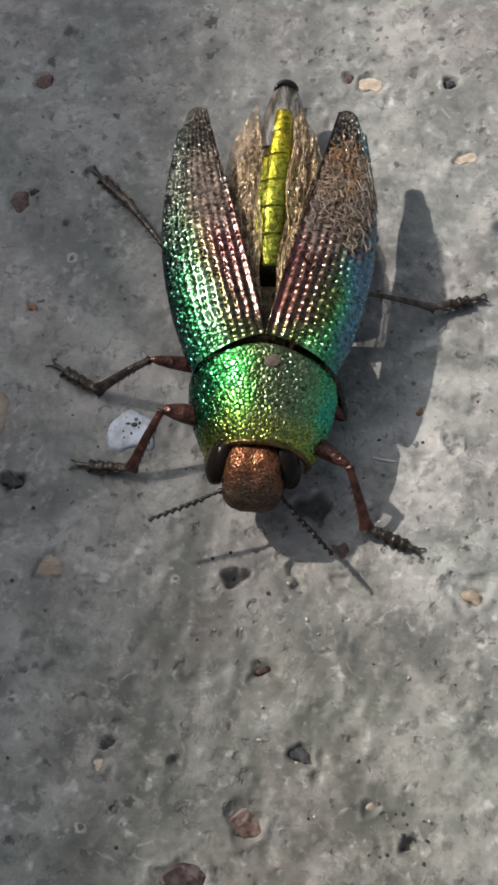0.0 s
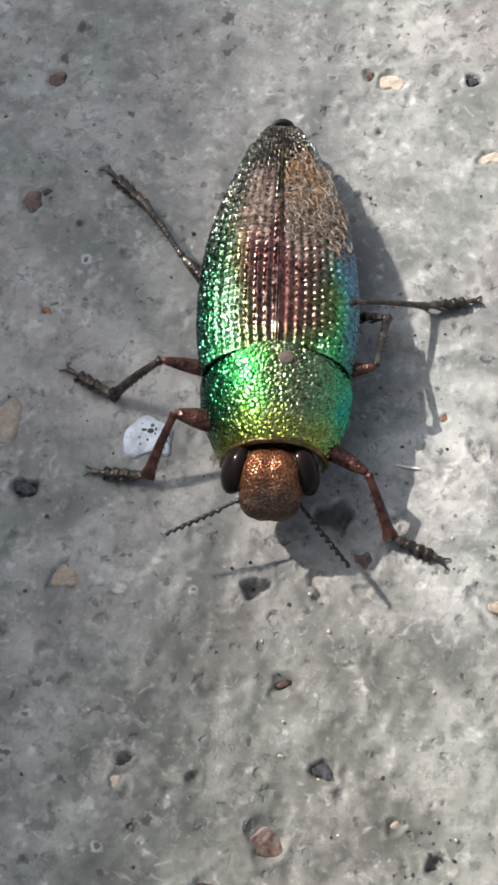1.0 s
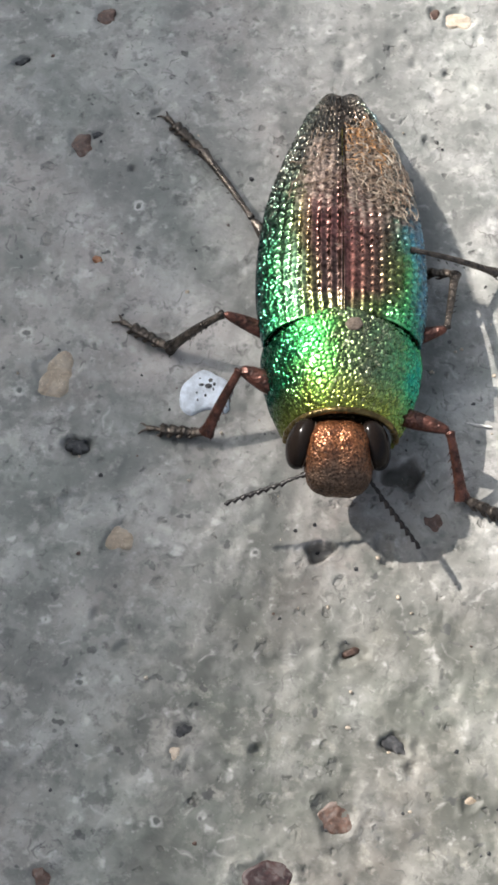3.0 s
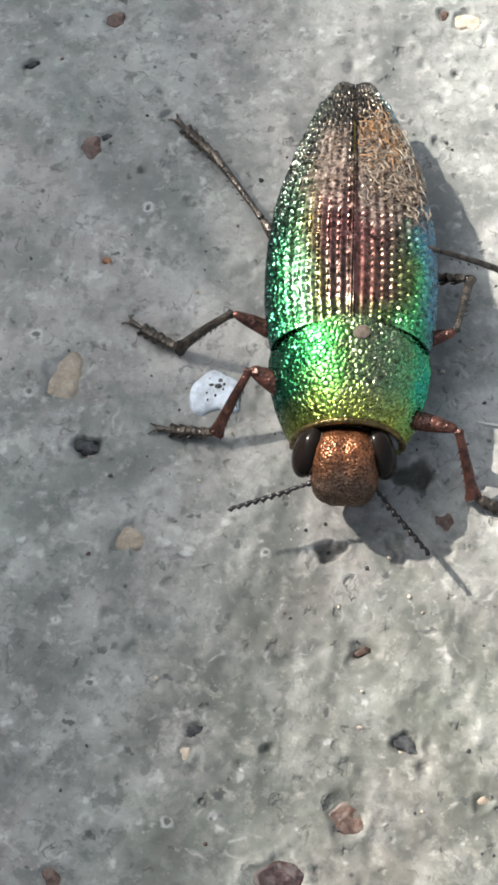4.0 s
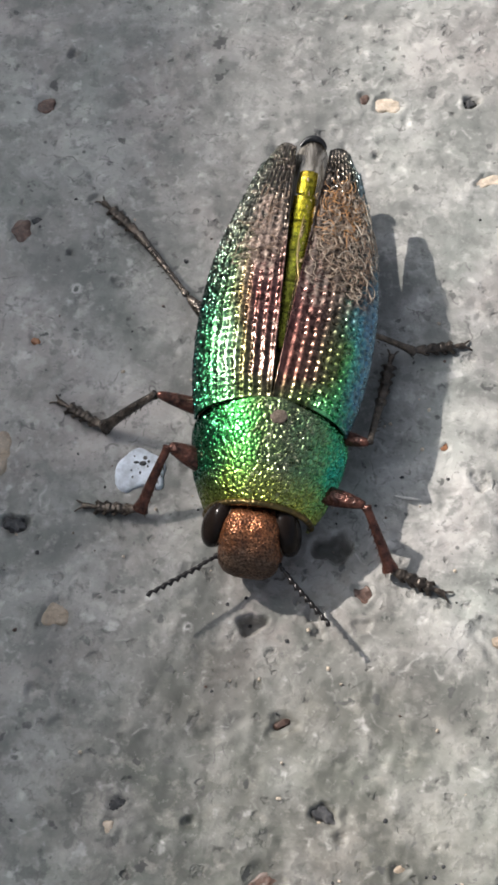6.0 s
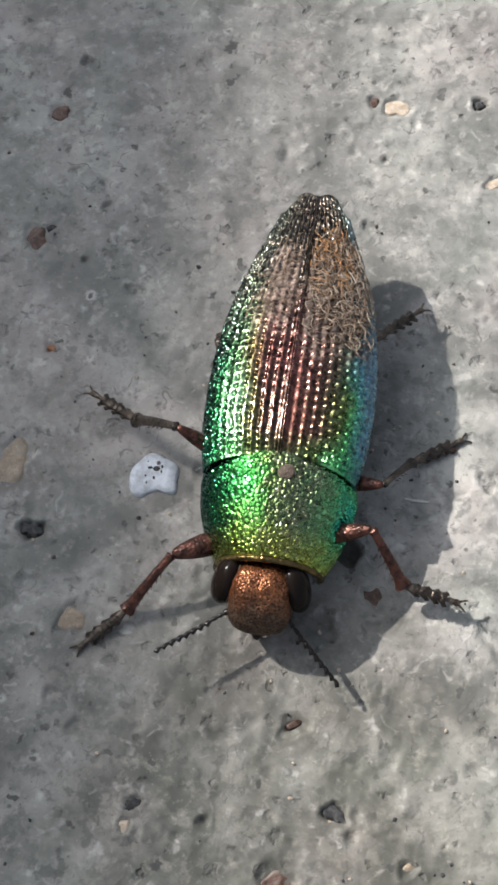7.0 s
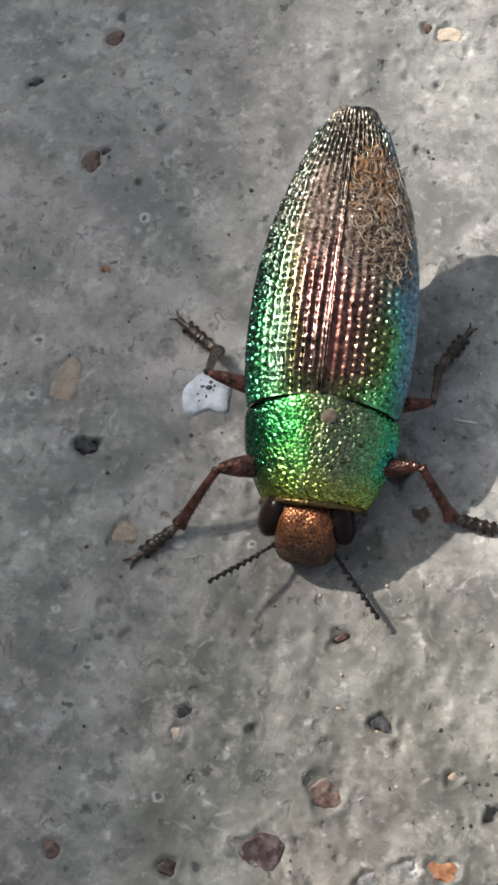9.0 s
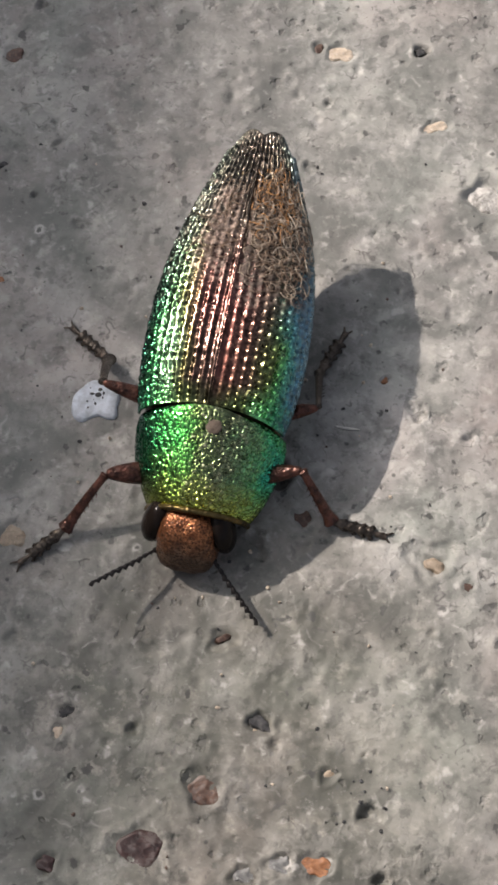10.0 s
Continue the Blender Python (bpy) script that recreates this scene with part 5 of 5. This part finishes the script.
# feelers: root in the beetle's space; tips in the world at a few times
FEELER_ROOT = {-1: (-1.45, -6.2, -2.9), 1: (1.1, -6.2, -2.9)}
FEELER_TIPS = {
    -1: [(0, (-3.5, -6.9, 2.6)), (5.5, (-4.2, -8.4, 2.4)), (6.2, (-4.2, -8.4, 2.4)), (7.3, (-4.9, -12.3, 2.4)), (10, (-4.96, -12.39, 2.4))],
    1: [(0, (5.8, -9.0, 2.3)), (5.5, (4.8, -10.5, 2.2)), (6.2, (4.8, -10.6, 2.0)), (7.3, (4.8, -14.6, 1.0)), (10, (4.85, -15.3, 0.5))],
}
TIMES = sorted({round(0.25 * k, 2) for k in range(41)} | {t for t, _ in OPEN} | {0.3, 2.7, 3.8, 6.4, 6.8, 6.95, 7.1, 7.3} | {r[0] for r in RUB + RUBBED + GAP + TAIL + LAG})


def between(rows, t):
    """Values at t, straight between rows of (seconds, values)."""
    times = [r[0] for r in rows]
    return np.array([np.interp(t, times, c) for c in np.array([np.ravel(r[1]) for r in rows]).T])


def body_pose(t):
    times = np.array([r[0] for r in BODY])
    x, y, z, yaw, pitch = (float(curve(np.array(t, float), times, [r[k] for r in BODY])) for k in range(1, 6))
    if 6.0 < t < 7.5:  # one step forward
        s = np.clip((t - 6.3) / 0.85, 0, 1)
        s = s * s * (3 - 2 * s)
        a, b = BODY[10], BODY[11]
        x, y, z, yaw, pitch = (a[k] + (b[k] - a[k]) * s for k in range(1, 6))
    return pose(x * MM, y * MM, z * MM, pitch, 0, yaw)


def feet(key, t):
    """Knee hint, ankle and tip in the world, in millimetres."""
    if key in ("rm", "rh") and t < 6.3:
        return between([(r[0], (r[1:])) for r in (RUB if key == "rm" else RUBBED)], t).reshape(3, 3)
    late = {"lf": 6.45, "rm": 6.5, "lh": 6.6, "rf": 6.75, "lm": 6.8, "rh": 6.85}[key]
    s = float(np.clip((t - late) / 0.35, 0, 1))
    p = np.array(FIRST[key]) * (1 - s) + np.array(SECOND[key]) * s
    p[:, 2] += 1.3 * math.sin(math.pi * s)
    if key in THIRD and t > 8:
        q = min(1.0, (t - 8) / 1.2)
        p = p * (1 - q) + np.array(THIRD[key]) * q
    return p


def along(start, end, up=(0, 0, 1)):
    """A pose at start whose +y points to end, with z as near up as may be."""
    y = (Vector(end) - Vector(start)).normalized()
    x = y.cross(Vector(up)).normalized()
    z = x.cross(y)
    m = Matrix((x, y, z)).transposed().to_4x4()
    m.translation = start
    return m


def limb_rows(key, t):
    side, hip, thigh, shin, foot = LEGS[key]
    inv = body_pose(t).inverted()
    knee, ankle, tip = (inv @ (Vector(q) * MM) for q in feet(key, t))
    h = Vector(hip) * MM
    a, b = thigh * MM, shin * MM
    way = ankle - h
    d = way.length
    if d > (a + b) * 0.985:
        ankle = h + way * ((a + b) * 0.985 / d)
        d = (a + b) * 0.985
    u = (ankle - h).normalized()
    cosine = max(-1.0, min(1.0, (a * a + d * d - b * b) / (2 * a * d)))
    bend = (knee - h) - u * (knee - h).dot(u) + Vector((0, 0, 0.0004))
    bend = (bend - u * bend.dot(u)).normalized()
    k = h + u * (a * cosine) + bend * (a * math.sqrt(max(0.0, 1 - cosine * cosine)))
    return along(h, k), along(k, ankle), along(ankle, tip)


def motions():
    walk(BEETLE, [(t, body_pose(t)) for t in TIMES])
    for key, pieces in LIMB_PARTS.items():
        rows = [(t, limb_rows(key, t)) for t in TIMES]
        for n, moved in enumerate(pieces):
            for ob in moved:
                walk(ob, [(t, r[n]) for t, r in rows])
    for s in (-1, 1):
        hinge = Matrix.Translation(Vector((s * 0.35, 0.9, -0.4)) * MM)
        rows, wing_rows = [], []
        for t in TIMES:
            o = float(between(OPEN, t)[0])
            early = min(t, 0.6)
            spread = (14.2 - 2.6 * early if s < 0 else 10.2 + 3.4 * early) if t < 3 else (10.4 if s < 0 else 12.3)
            rows.append((t, hinge @ pose(0, 0.4 * o * MM, 0, 4.0 * o, -s * 2.5 * o, -s * spread * o) @ hinge.inverted()))
            if t < 3:
                wide = (2.2 if s < 0 else 0.0) * o
            else:
                wide = (-1.6 if s < 0 else -3.2) * (max(o, 0.95) if t < 6.3 else o)
            wide += float(between(LAG, t)[0]) if s < 0 else 0.0
            wing_rows.append((t, hinge @ pose(0, 1.1 * o * MM, 0.1 * o * MM, 1.5 * o, -s * 2.0 * o, -s * wide) @ hinge.inverted()))
        walk(CASES[s], rows)
        walk(WINGS[s], wing_rows)
        root = Vector(FEELER_ROOT[s]) * MM
        walk(FEELERS[s], [(t, along(root, body_pose(t).inverted() @ (Vector(between(FEELER_TIPS[s], t)) * MM))) for t in TIMES])
    walk(SHIELD, [(t, pose(0, -float(between(GAP, t)[0]) * MM, 0)) for t in TIMES])
    walk(ABDOMEN, [(t, pose(0, float(between(TAIL, t)[0]) * MM + (2.6 if t < 3 else 1.8) * MM * min(1, 1.3 * float(between(OPEN, t)[0])), 0, 1.0 * float(between(OPEN, t)[0]))) for t in TIMES])


motions()
